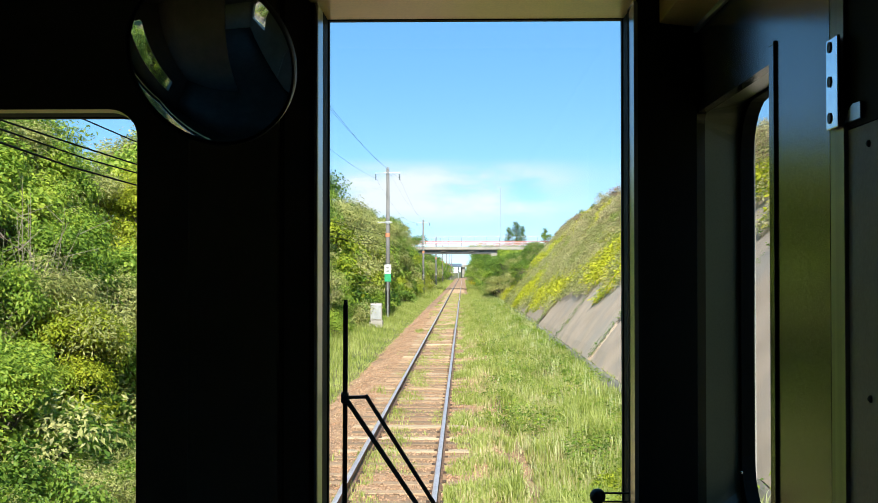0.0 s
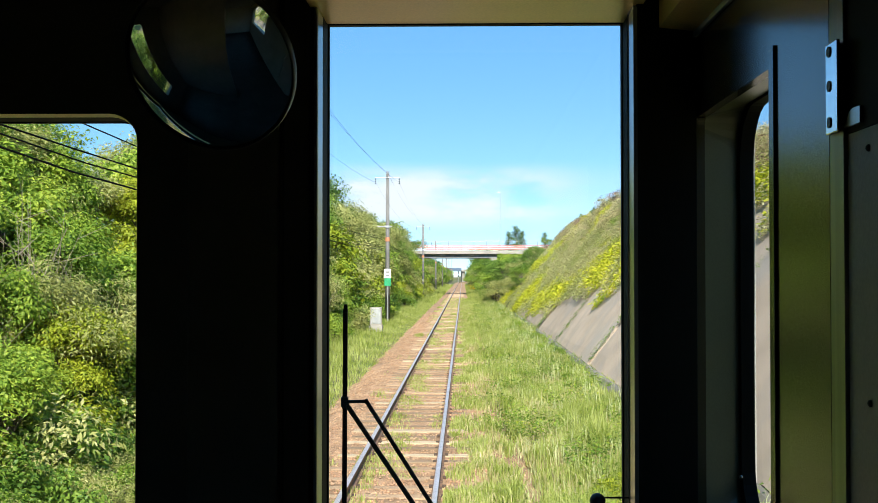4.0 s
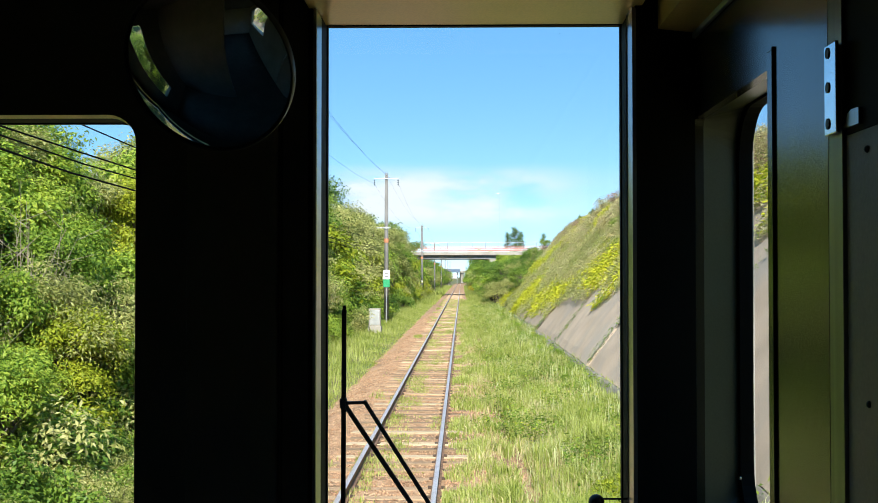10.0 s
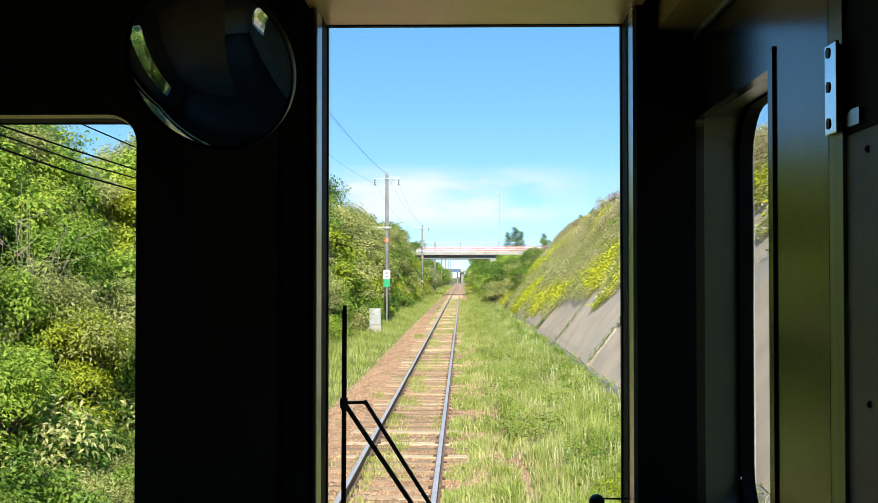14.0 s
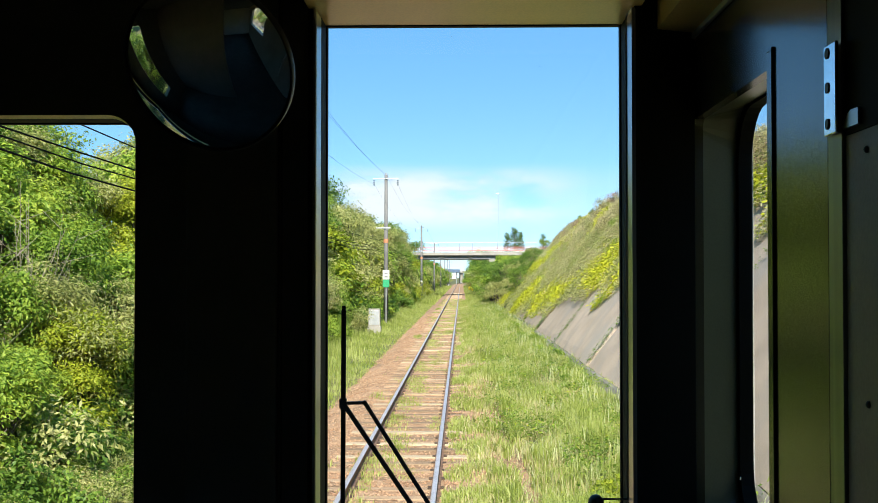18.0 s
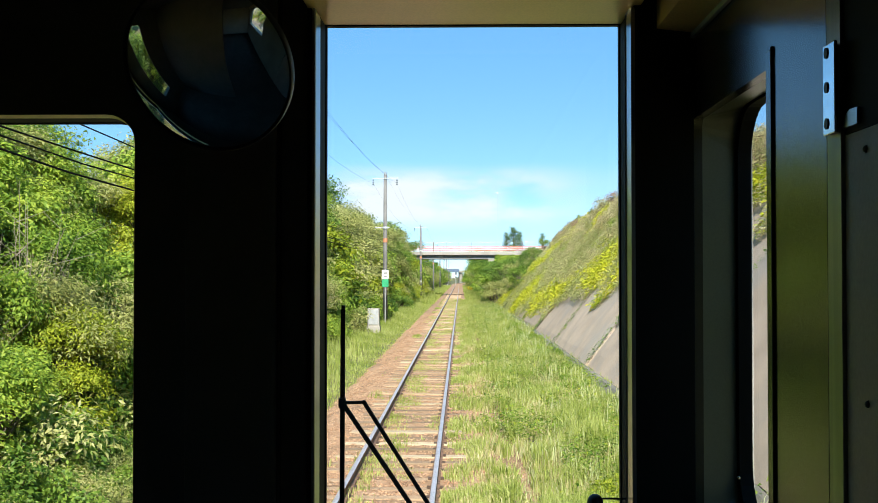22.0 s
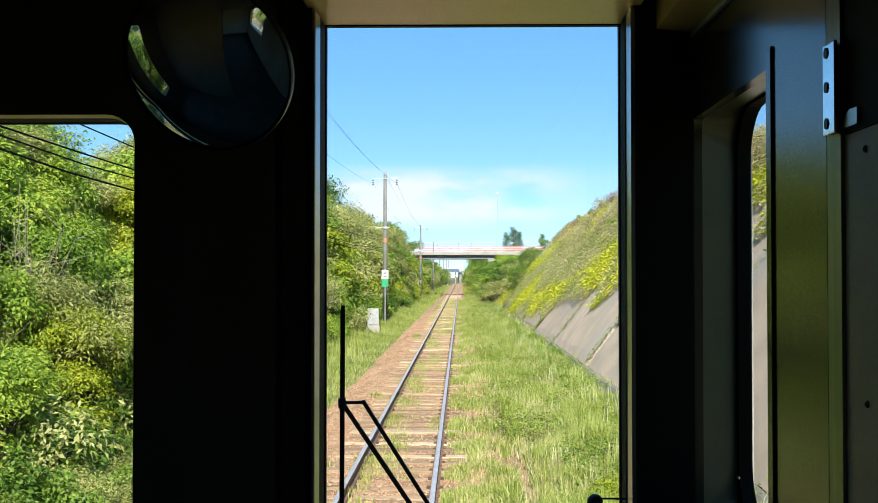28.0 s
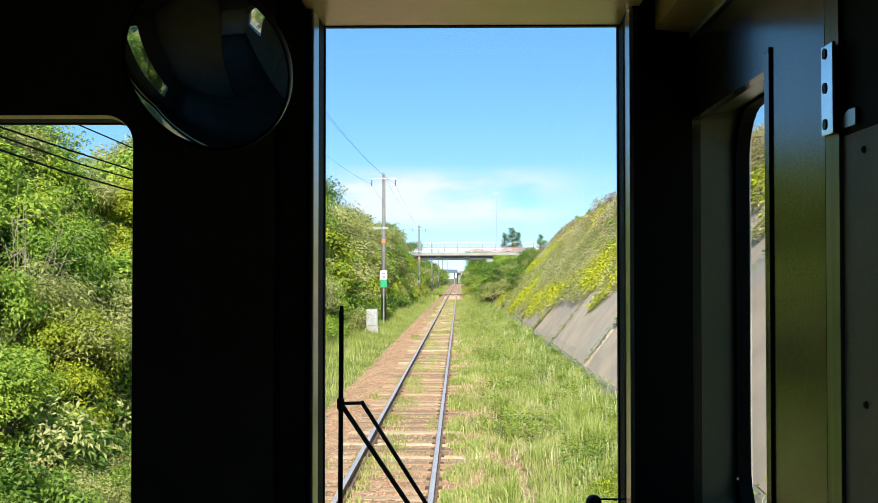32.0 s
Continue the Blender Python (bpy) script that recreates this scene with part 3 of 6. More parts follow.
def cab():
    # front wall, with both windows through it
    outer = [(-1.52, 0.95), (1.52, 0.95), (1.52, 3.42), (-1.52, 3.42)]
    main_in = round_rect(MAIN[0] - 0.019, MAIN[1] + 0.019, MAIN[2] - 0.021, MAIN[3] + 0.021, 0.006, 3)
    left_in = round_rect(LEFTW[0], LEFTW[1], LEFTW[2], LEFTW[3], 0.062)
    bm = plate(outer, [main_in, left_in], lambda u, v, d: (u, WALL_Y + d, v), 0.06)
    front = tagged(part("wall_front", (bm, M_CAB)), "dark painted front wall of the driving cab", "wall", kind="structure")
    bm = plate([(-1.55, 0.80), (1.55, 0.80), (1.55, 3.45), (-1.55, 3.45)],
               [round_rect(MAIN[0] - 0.021, MAIN[1] + 0.021, MAIN[2] - 0.022, MAIN[3] + 0.022, 0.02, 3),
                round_rect(LEFTW[0] - 0.02, LEFTW[1] + 0.02, LEFTW[2] - 0.02, LEFTW[3] + 0.02, 0.08)],
               lambda u, v, d: (u, WALL_Y + 0.064 + d, v), 0.085)
    tagged(part("wall_front_outer", (bm, M_SKIN)), "painted outer skin of the railcar's front", "wall", kind="structure")

    # main window: metal reveals, lined head, seal and pane
    w = thing("window_1", "tall front window with metal reveals and a black seal", "window", kind="structure")
    x0, x1, z0, z1 = MAIN
    part("edge_cover", (box(x0 - 0.019, x0 - 0.0095, 2.41, 2.584, z0, z1 + 0.003, 0.002), M_RUBBER_SHADE), w, "black edge beside the reveal")
    # added black sheet that keeps the front wall's right corner dark
    part("corner_dark_sheet", (box(x1 + 0.0045, WALL_X - 0.002, 2.405, WALL_Y - 0.001, FLOOR_Z, CEIL_Z - 0.01, 0.003), M_RUBBER_SHADE), w, "added black sheet darkening the wall beside the window")
    for a, b in ((x0 - 0.009, x0 - 0.0005), (x1 + 0.0005, x1 + 0.004)):
        part("reveal", (box(a, b, 2.405, 2.495, z0, z1 + 0.003, 0.006), M_ALU), w, "brushed metal window reveal")
        part("inner_seal", (box(a, b, 2.496, 2.584, z0, z1 + 0.003, 0.002), M_RUBBER_SHADE), w, "black rubber lining beside the pane")
    part("head_lining", (box(x0 - 0.02, x1 + 0.02, 2.26, 2.584, z1 + 0.0045, z1 + 0.02, 0.002), M_BEIGE), w, "beige lining over the window")
    part("window_sill", (box(x0 - 0.02, x1 + 0.02, WALL_Y - 0.02, 2.60, z0 - 0.02, z0 - 0.001, 0.003), M_CAB), w)
    seal = plate(round_rect(x0 - 0.012, x1 + 0.012, z0 - 0.012, z1 + 0.016, 0.012, 3), [round_rect(x0 + 0.002, x1 - 0.002, z0 + 0.004, z1 + 0.0025, 0.0015, 3)],
                 lambda u, v, d: (u, 2.585 + d, v), 0.02)
    part("seal", (seal, M_RUBBER_SHADE), w, "black rubber seal")
    for k, (sx, sz, r) in enumerate(((808, 62, 0.0011), (830, 188, 0.0010), (966, 117, 0.0012), (764, 75, 0.0008), (1001, 58, 0.0009), (628, 83, 0.0008))):
        bm = bmesh.new()
        bmesh.ops.create_icosphere(bm, subdivisions=1, radius=r)
        part("dirt_speck", (bm, M_BLACK), w, m=pose(EYE[0] + (sx - 825) / 2016 * 2.59, 2.5905, EYE[2] + (493 - sz) / 2016 * 2.59))
    pane = part("pane", pane_mesh(round_rect(x0, x1, z0, z1 + 0.004, 0.002, 3), lambda u, v: (u, 2.594, v)), w)
    pane.visible_shadow = False

    # wide window
    w = thing("window_2", "wide front window with rounded corners", "window", kind="structure")
    x0, x1, z0, z1 = LEFTW
    lin_a, lin_b = round_rect(x0, x1, z0, z1, 0.062), round_rect(x0 + 0.004, x1 - 0.004, z0 + 0.004, z1 - 0.004, 0.060)
    bm = ring(lin_a, lin_b, lambda u, v: (u, WALL_Y - 0.003, v), lambda u, v: (u, 2.486, v))
    part("reveal", (bm, M_BEIGE), w, "pale lined window reveal")
    bm = ring(lin_b, lin_b, lambda u, v: (u, 2.4865, v), lambda u, v: (u, 2.556, v))
    part("inner_seal", (bm, M_RUBBER_SHADE), w, "black rubber lining beside the pane")
    seal = plate(round_rect(x0 - 0.005, x1 + 0.005, z0 - 0.005, z1 + 0.005, 0.065), [round_rect(x0 + 0.006, x1 - 0.006, z0 + 0.006, z1 - 0.006, 0.058)],
                 lambda u, v, d: (u, 2.557 + d, v), 0.018)
    part("seal", (seal, M_RUBBER_SHADE), w, "black rubber seal")
    pane = part("pane", pane_mesh(round_rect(x0, x1, z0, z1, 0.062), lambda u, v: (u, 2.565, v)), w)
    pane.visible_shadow = False

    # cover strips on the pillar between the windows
    pillar = thing("pillar_cover", "dark pillar casing between the two front windows", "pillar", kind="structure")
    def px(p):
        return EYE[0] + (p - 825) / 2016 * WALL_Y
    part("casing", (box(px(337), px(498), WALL_Y - 0.03, WALL_Y - 0.001, FLOOR_Z, CEIL_Z - 0.01, 0.006), M_CAB), pillar)
    part("edge_strip", (box(px(499), px(506), WALL_Y - 0.022, WALL_Y - 0.001, FLOOR_Z, CEIL_Z - 0.01, 0.003), M_PANEL), pillar, "grey edge strip")
    part("edge_strip", (box(px(552), px(560), WALL_Y - 0.02, WALL_Y - 0.001, FLOOR_Z, CEIL_Z - 0.01, 0.004), M_RUBBER_SHADE), pillar)

    # right side: lining panel with the deep side window
    y0, y1, z0, z1 = SIDEW
    hole = round_rect(y0, y1, z0, z1, 0.02, 5)
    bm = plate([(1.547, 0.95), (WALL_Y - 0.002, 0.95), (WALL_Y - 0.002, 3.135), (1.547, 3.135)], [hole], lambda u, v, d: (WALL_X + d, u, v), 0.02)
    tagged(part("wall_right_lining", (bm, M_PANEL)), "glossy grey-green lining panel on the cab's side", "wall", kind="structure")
    bm = plate([(BACK_Y, 0.80), (2.60, 0.80), (2.60, 3.45), (BACK_Y, 3.45)],
               [round_rect(y0 + 0.0, y1 + 0.11, z0 - 0.02, z1 + 0.07, 0.12), round_rect(-4.6, -1.0, 2.10, 3.06, 0.08)],
               lambda u, v, d: (WALL_X + 0.125 + d, u, v), 0.03)
    tagged(part("wall_right_outer", (bm, M_SKIN)), "painted outer skin of the railcar's side", "wall", kind="structure")
    w = thing("window_3", "deep side window with a thick black gasket", "window", kind="structure")
    deep = round_rect(y0 + 0.012, y1 + 0.026, z0 + 0.012, z1 + 0.028, 0.11)
    shallow = round_rect(y0, y1, z0, z1, 0.02, 7)
    bm = ring(shallow, deep, lambda u, v: (WALL_X + 0.001, u, v), lambda u, v: (WALL_X + 0.122, u, v))
    part("reveal", (bm, M_REVEAL), w, "grey-green sloping window reveal")
    gasket = plate(round_rect(y0 - 0.01, y1 + 0.03, z0 - 0.01, z1 + 0.055, 0.15), [round_rect(y0 + 0.04, y1 + 0.002, z0 + 0.04, z1 + 0.016, 0.115)],
                   lambda u, v, d: (WALL_X + 0.096 + d, u, v), 0.028)
    part("gasket", (gasket, M_RUBBER_SHADE), w, "thick black rubber gasket")
    pane = part("pane", pane_mesh(round_rect(y0 + 0.02, y1 + 0.015, z0 + 0.02, z1 + 0.035, 0.12), lambda u, v: (WALL_X + 0.117, u, v), True), w)
    pane.visible_shadow = False
    part("edge_trim", (box(WALL_X - 0.0025, WALL_X + 0.004, y0 - 0.023, y0 + 0.008, 1.2, 2.995, 0.002), M_PANEL), w, "raised grey edge trim")
    part("edge_seal", (box(WALL_X - 0.004, WALL_X + 0.002, y0 - 0.029, y0 - 0.024, 1.2, 2.998, 0.0015), M_RUBBER_SHADE), w, "black seal along the trim")
    scr = thing("panel_screw", "small bright screw in the side panel", "screw")
    bm = bmesh.new()
    bmesh.ops.create_uvsphere(bm, u_segments=10, v_segments=6, radius=0.004)
    part("screw_head", (bm, M_CHROME), scr, m=pose(WALL_X + 0.087, 2.402, 2.205))

    # nearer door post, with hinge
    post = thing("door_post", "warm grey door post with small screws", "door post", kind="structure")
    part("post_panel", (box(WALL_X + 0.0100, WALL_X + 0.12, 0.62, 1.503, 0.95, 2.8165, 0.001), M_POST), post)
    # the shaded upper part of the post, its shade painted as a black sheet
    part("post_shade", (box(WALL_X + 0.0092, WALL_X + 0.12, 0.62, 1.503, 2.8172, 3.28, 0.001), M_RUBBER_SHADE), post, "black sheet painting the shade on the upper post")
    bm = bmesh.new()
    lo = [bm.verts.new((x, yy, 0.95)) for x, yy in ((1.4005, 1.546), (1.4050, 1.5045), (1.43, 1.5045), (1.43, 1.546))]
    hi = [bm.verts.new((v.co.x, v.co.y, 3.13)) for v in lo]
    for i in range(4):
        bm.faces.new((lo[i], lo[(i + 1) % 4], hi[(i + 1) % 4], hi[i]))
    bm.faces.new(lo)
    bm.faces.new(hi)
    part("edge_chamfer", (bm, M_ALU), post, "bright bevelled edge of the side panel")
    for z in (2.47, 2.79):
        bm = bmesh.new()
        bmesh.ops.create_uvsphere(bm, u_segments=10, v_segments=6, radius=0.005)
        part("screw_head", (bm, M_BLACK), post, m=pose(WALL_X + 0.0105, 1.425, z))
    h = thing("hinge", "bright steel hinge leaf with three dark screws", "hinge")
    hx0 = EYE[0] + (1477 - 825) / 2016 * 1.50
    hx1 = EYE[0] + (1497 - 825) / 2016 * 1.50
    hz1, hz0 = EYE[2] + (493 - 72) / 2016 * 1.50, EYE[2] + (493 - 237) / 2016 * 1.50
    part("leaf", (box(WALL_X - 0.005, WALL_X - 0.0005, 1.498, 1.546, hz0, hz1, 0.0015), M_CHROME), h)
    bm = bmesh.new()
    outline = [(1.500, 0.004), (1.440, 0.004), (1.440, 0.031)] + [(1.462 + 0.016 * math.cos(radians(a)) * 1.6, 0.016 + 0.016 * math.sin(radians(a))) for a in (80, 45, 10)]
    for x in (WALL_X + 0.004, WALL_X + 0.0086):
        bm.faces.new([bm.verts.new((x, yy, hz0 + 0.001 + zz * 0.78)) for yy, zz in outline])
    bm.verts.ensure_lookup_table()
    k = len(outline)
    for i in range(k):
        bm.faces.new((bm.verts[i], bm.verts[(i + 1) % k], bm.verts[k + (i + 1) % k], bm.verts[k + i]))
    part("leaf", (bm, M_ALU), h, "dull short rounded second hinge leaf")
    for q in (0.125, 0.525, 0.905):
        bm = tube([(WALL_X - 0.0065, 1.530, hz0 + (hz1 - hz0) * q), (WALL_X - 0.004, 1.530, hz0 + (hz1 - hz0) * q)], 0.0075, 12)
        part("screw", (bm, M_BLACK), h, "dark slotted screw")

    # cove along the top of the right side, ceiling, floor, far side and rear of the car
    bm = bmesh.new()
    sec = [(1.40, 3.150), (1.384, 3.151), (1.319, 3.158), (1.319, 3.30), (1.41, 3.30)]
    for yy in (BACK_Y, WALL_Y - 0.001):
        for x, z in sec:
            bm.verts.new((x, yy, z))
    bm.verts.ensure_lookup_table()
    k = len(sec)
    for i in range(k):
        bm.faces.new((bm.verts[i], bm.verts[(i + 1) % k], bm.verts[k + (i + 1) % k], bm.verts[k + i]))
    bm.faces.new([bm.verts[i] for i in range(k)])
    bm.faces.new([bm.verts[k + i] for i in range(k)])
    tagged(part("cove_trim", (bm, M_BEIGE)), "beige cove along the ceiling edge", "trim", kind="structure")
    tagged(part("edge_bead", (box(1.391, 1.3995, BACK_Y, WALL_Y - 0.004, 3.137, 3.149, 0.002), M_STEEL)), "thin bright metal bead under the cove", "trim", kind="structure")
    tagged(part("ceiling", (box(-1.52, 1.52, BACK_Y, WALL_Y - 0.002, CEIL_Z + 0.002, 3.40), M_CAB)), "dark ceiling of the railcar", "ceiling", kind="structure")
    bm = box(-1.56, 1.56, BACK_Y - 0.02, 2.63, 3.452, 3.60, 0.05)
    tagged(part("car_roof", (bm, M_GIRDER)), "grey roof of the railcar", "roof", kind="structure")
    tagged(part("floor", (box(-1.40, 1.40, BACK_Y, WALL_Y - 0.003, 1.02, FLOOR_Z), M_FLOOR)), "dark vinyl floor of the railcar", "floor", kind="structure")
    holes = [round_rect(a, a + 1.25, 1.95, 2.75, 0.08) for a in (-4.7, -3.1, -1.5)] + [round_rect(1.60, 2.02, 1.60, 3.06, 0.06)]
    bm = plate([(BACK_Y, 0.80), (2.60, 0.80), (2.60, 3.45), (BACK_Y, 3.45)], holes, lambda u, v, d: (-1.40 - d, u, v), 0.12)
    tagged(part("wall_left", (bm, M_CAB)), "dark side wall of the railcar with windows", "wall", kind="structure")
    tagged(part("wall_right_rear", (plate([(BACK_Y, 0.95), (0.60, 0.95), (0.60, 3.30), (BACK_Y, 3.30)],
           [round_rect(-4.6, -1.0, 2.10, 3.06, 0.08)],
           lambda u, v, d: (WALL_X + 0.002 + d, u, v), 0.10), M_SALOON)), "dull beige side wall of the passenger saloon", "wall", kind="structure")
    bm = plate([(-1.56, 0.8), (1.56, 0.8), (1.56, 3.45), (-1.56, 3.45)], [], lambda u, v, d: (u, BACK_Y - 0.122 + d, v), 0.12)
    tagged(part("wall_rear", (bm, M_SALOON)), "dull beige rear wall of the railcar", "wall", kind="structure")
    seat_mesh = mesh_bm("bench_cushion", box(-1.39, -0.85, -0.9, 0.9, 1.42, 1.58, 0.04), M_SEAT)
    back_mesh = mesh_bm("bench_back", box(-1.39, -1.24, -0.9, 0.9, 1.60, 1.93, 0.04), M_SEAT)
    base_mesh = mesh_bm("bench_base", box(-1.38, -0.92, -0.9, 0.9, FLOOR_Z, 1.419, 0.01), M_CAB)
    for i, yy in enumerate((-4.4, -2.5)):
        b = thing("bench_seat", "dark blue bench seat along the car side", "seat", "bench seats of the saloon", m=pose(0, yy, 0))
        part("cushion", seat_mesh, b)
        part("backrest", back_mesh, b)
        part("base", base_mesh, b)

    part_wall = tagged(part("wall_partition", (box(-1.398, 0.34, 0.95, 1.0, FLOOR_Z + 0.002, CEIL_Z - 0.001, 0.006), M_CAB)),
                       "dark brown partition behind the driver's place", "wall", kind="structure")
    # running gear, so that the car stands on the rails
    gear = thing("running_gear", "dark underframe with wheelsets under the railcar", "underframe")
    part("underframe", (box(-1.2, 1.2, BACK_Y, 2.4, 0.72, 0.795, 0.01), M_BLACK), gear)
    for yc in (-4.6, -2.9, -0.5, 1.2):
        part("axle", (tube([(-0.6, yc, 0.43), (0.6, yc, 0.43)], 0.07, 10), M_IRON), gear)
        for sx in (-RAIL_X, RAIL_X):
            part("wheel", (tube([(sx - 0.06, yc, 0.43), (sx + 0.06, yc, 0.43)], 0.428, 28), M_IRON), gear)
    for yc in (-3.75, 0.35):
        part("bogie_frame", (box(-1.0, 1.0, yc - 1.15, yc + 1.15, 0.5, 0.719, 0.02), M_BLACK), gear)
    part("snow_plough", (box(-1.2, 1.2, 2.40, 2.50, 0.15, 0.718, 0.02), M_BLACK), gear)


cab()


def mirror():
    """The round convex mirror under the ceiling."""
    d = 1.90
    cx, cz, r = EYE[0] + (369 - 825) / 2016 * d, EYE[2] + (493 - 117) / 2016 * d, 161 / 2016 * d
    t = thing("convex_mirror", "round convex mirror in a thin dark rim, hung from the ceiling", "mirror", m=pose(cx, d, cz, 28, 0, -12))
    bm = bmesh.new()
    rings, sides = 14, 48
    bulge = 0.045
    rows_ = []
    for i in range(rings + 1):
        q = i / rings
        rr = r * 0.985 * q
        rows_.append([bm.verts.new((rr * math.cos(a), -bulge * (1 - q * q), rr * math.sin(a))) for a in (2 * math.pi * k / sides for k in range(sides))] if i
                     else [bm.verts.new((0, -bulge, 0))])
    for k in range(sides):
        bm.faces.new((rows_[0][0], rows_[1][k], rows_[1][(k + 1) % sides]))
    for a, b in zip(rows_[1:], rows_[2:]):
        for k in range(sides):
            bm.faces.new((a[k], b[k], b[(k + 1) % sides], a[(k + 1) % sides]))
    part("mirror_face", mesh_bm("mirror_face", bm, M_MIRROR, True), t, "curved silvered mirror face")
    bm = bmesh.new()
    prof = [(0.985, -0.004), (0.992, -0.006), (1.0, -0.004), (1.0, 0.012), (0.985, 0.014)]
    vs = [[bm.verts.new((r * p * math.cos(a), y, r * p * math.sin(a))) for p, y in prof] for a in (2 * math.pi * k / 64 for k in range(64))]
    for i in range(64):
        for j in range(len(prof) - 1):
            bm.faces.new((vs[i][j], vs[(i + 1) % 64][j], vs[(i + 1) % 64][j + 1], vs[i][j + 1]))
    part("rim", mesh_bm("rim", bm, M_CAB, True), t, "thin dark rim")
    bm = bmesh.new()
    vs = [[bm.verts.new((r * p * math.cos(a), y, r * p * math.sin(a))) for p, y in ((0.985, 0.013), (0.7, 0.03), (0.3, 0.038), (0.0001, 0.04))]
          for a in (2 * math.pi * k / 32 for k in range(32))]
    for i in range(32):
        for j in range(3):
            bm.faces.new((vs[i][j], vs[(i + 1) % 32][j], vs[(i + 1) % 32][j + 1], vs[i][j + 1]))
    part("mirror_back", mesh_bm("mirror_back", bm, M_BLACK, True), t)
    part("bracket", (tube([(0.0, 0.04, 0.0), (0.0, 0.09, 0.05), (0, 0.10, 0.30)], 0.012, 10), M_BLACK), t)


mirror()


def wiper():
    d = 2.665
    def at(x, y):
        return (EYE[0] + (x - 825) / 2016 * d, d, EYE[2] + (493 - y) / 2016 * d)
    t = thing("window_wiper", "black window wiper with a double arm", "wiper")
    blade = part("blade", (bar(at(615.5, 552), at(614, 960), 0.0105, 0.014, bevel=0.002), M_RUBBER_SHADE), t)
    part("blade_tip", (bar(at(616, 545), at(615.5, 556), 0.008, 0.010), M_RUBBER_SHADE), blade)
    part("pivot", (bar(at(614.5, 708), at(614.5, 730), 0.017, 0.022, bevel=0.003), M_BLACK), t)
    part("link", (bar(at(616, 718.5), at(655, 717.5), 0.0075, 0.010, bevel=0.001), M_BLACK), t)
    part("arm", (bar(at(651, 714), at(800, 948), 0.0095, 0.010, bevel=0.002), M_BLACK), t)
    part("arm", (bar(at(617, 722), at(770, 948), 0.0108, 0.010, bevel=0.002), M_BLACK), t)
    part("spindle_box", (box(at(760, 0)[0], at(815, 0)[0], d - 0.06, d + 0.03, at(0, 985)[2], at(0, 940)[2], 0.006), M_BLACK), t)
    d2 = 2.50
    def at2(x, y, dd=0.0):
        return (EYE[0] + (x - 825) / 2016 * d2, d2 + dd, EYE[2] + (493 - y) / 2016 * d2)
    k = thing("window_latch", "black ball-headed window latch on two thin rods", "latch")
    bm = bmesh.new()
    bmesh.ops.create_uvsphere(bm, u_segments=20, v_segments=12, radius=0.0175)
    part("ball", mesh_bm("ball", bm, M_BLACK, True), k, m=pose(*at2(1064, 893)))
    part("rod", (tube([at2(1066, 887), at2(1128, 887)], 0.0022, 8), M_BLACK), k)
    part("rod", (tube([at2(1066, 902), at2(1128, 902)], 0.0022, 8), M_BLACK), k)


wiper()

# ---- plants ----
def shrub_mesh(seed, height, spread, clusters, per, leaf, mat, long=1.9, cluster_r=0.33, lift=0.25):
    """The crown and the wood of one shrub or small tree: lumps of leaf clusters at the ends of limbs."""
    rng = np.random.default_rng(seed)
    lumps = []
    for k in range(6):
        a = rng.uniform(0, 6.28)
        q = rng.uniform(0.15, 0.75) * spread
        lumps.append((np.array([math.cos(a) * q, math.sin(a) * q, height * rng.uniform(lift, 0.86)]), spread * rng.uniform(0.28, 0.5)))
    lumps.append((np.array([0, 0, height * 0.82]), spread * 0.32))
    pos, nrm, tips = [], [], []
    for k in range(clusters):
        c, r = lumps[rng.integers(len(lumps))]
        d = rng.normal(0, 1, 3)
        d /= np.linalg.norm(d)
        if d[2] < -0.35:
            d[2] *= -0.6
        ctr = c + d * r * rng.uniform(0.55, 1.1)
        ctr[2] = max(ctr[2], 0.12)
        tips.append(ctr)
        m = int(per * rng.uniform(0.5, 1.4))
        o = rng.normal(0, 1, (m, 3)) * cluster_r * np.array([0.6, 0.6, 0.36])
        pos.append(ctr + o)
        nn = o / cluster_r * 0.6 + d * 0.5 + np.array([0, 0, 0.8])
        nrm.append(nn / np.linalg.norm(nn, axis=1)[:, None])
    pos, nrm = np.concatenate(pos), np.concatenate(nrm)
    crown = leaves("crown", pos, nrm, leaf, mat, rng, long)
    bm = bmesh.new()
    stems = 3
    for s in range(stems):
        a = 6.28 * s / stems + rng.uniform(-0.4, 0.4)
        base = Vector((math.cos(a) * 0.12, math.sin(a) * 0.12, -0.25))
        top = Vector(tips[rng.integers(len(tips))]) * 0.8
        mid = base.lerp(top, 0.5) + Vector((rng.uniform(-0.15, 0.15), rng.uniform(-0.15, 0.15), 0.1))
        r0 = 0.014 * height + 0.012
        tube([base, mid, top], [r0, r0 * 0.65, r0 * 0.25], 6, bm)
        for j in range(7):
            tip = Vector(tips[rng.integers(len(tips))])
            st = mid.lerp(top, rng.uniform(-0.3, 0.8))
            md = st.lerp(tip, 0.5) + Vector((0, 0, 0.06 * height * rng.uniform(-0.5, 1)))
            tube([st, md, tip], [r0 * 0.35, r0 * 0.22, r0 * 0.08], 5, bm, False)
    wood = mesh_bm("trunk", bm, M_BARK, True)
    return crown, wood


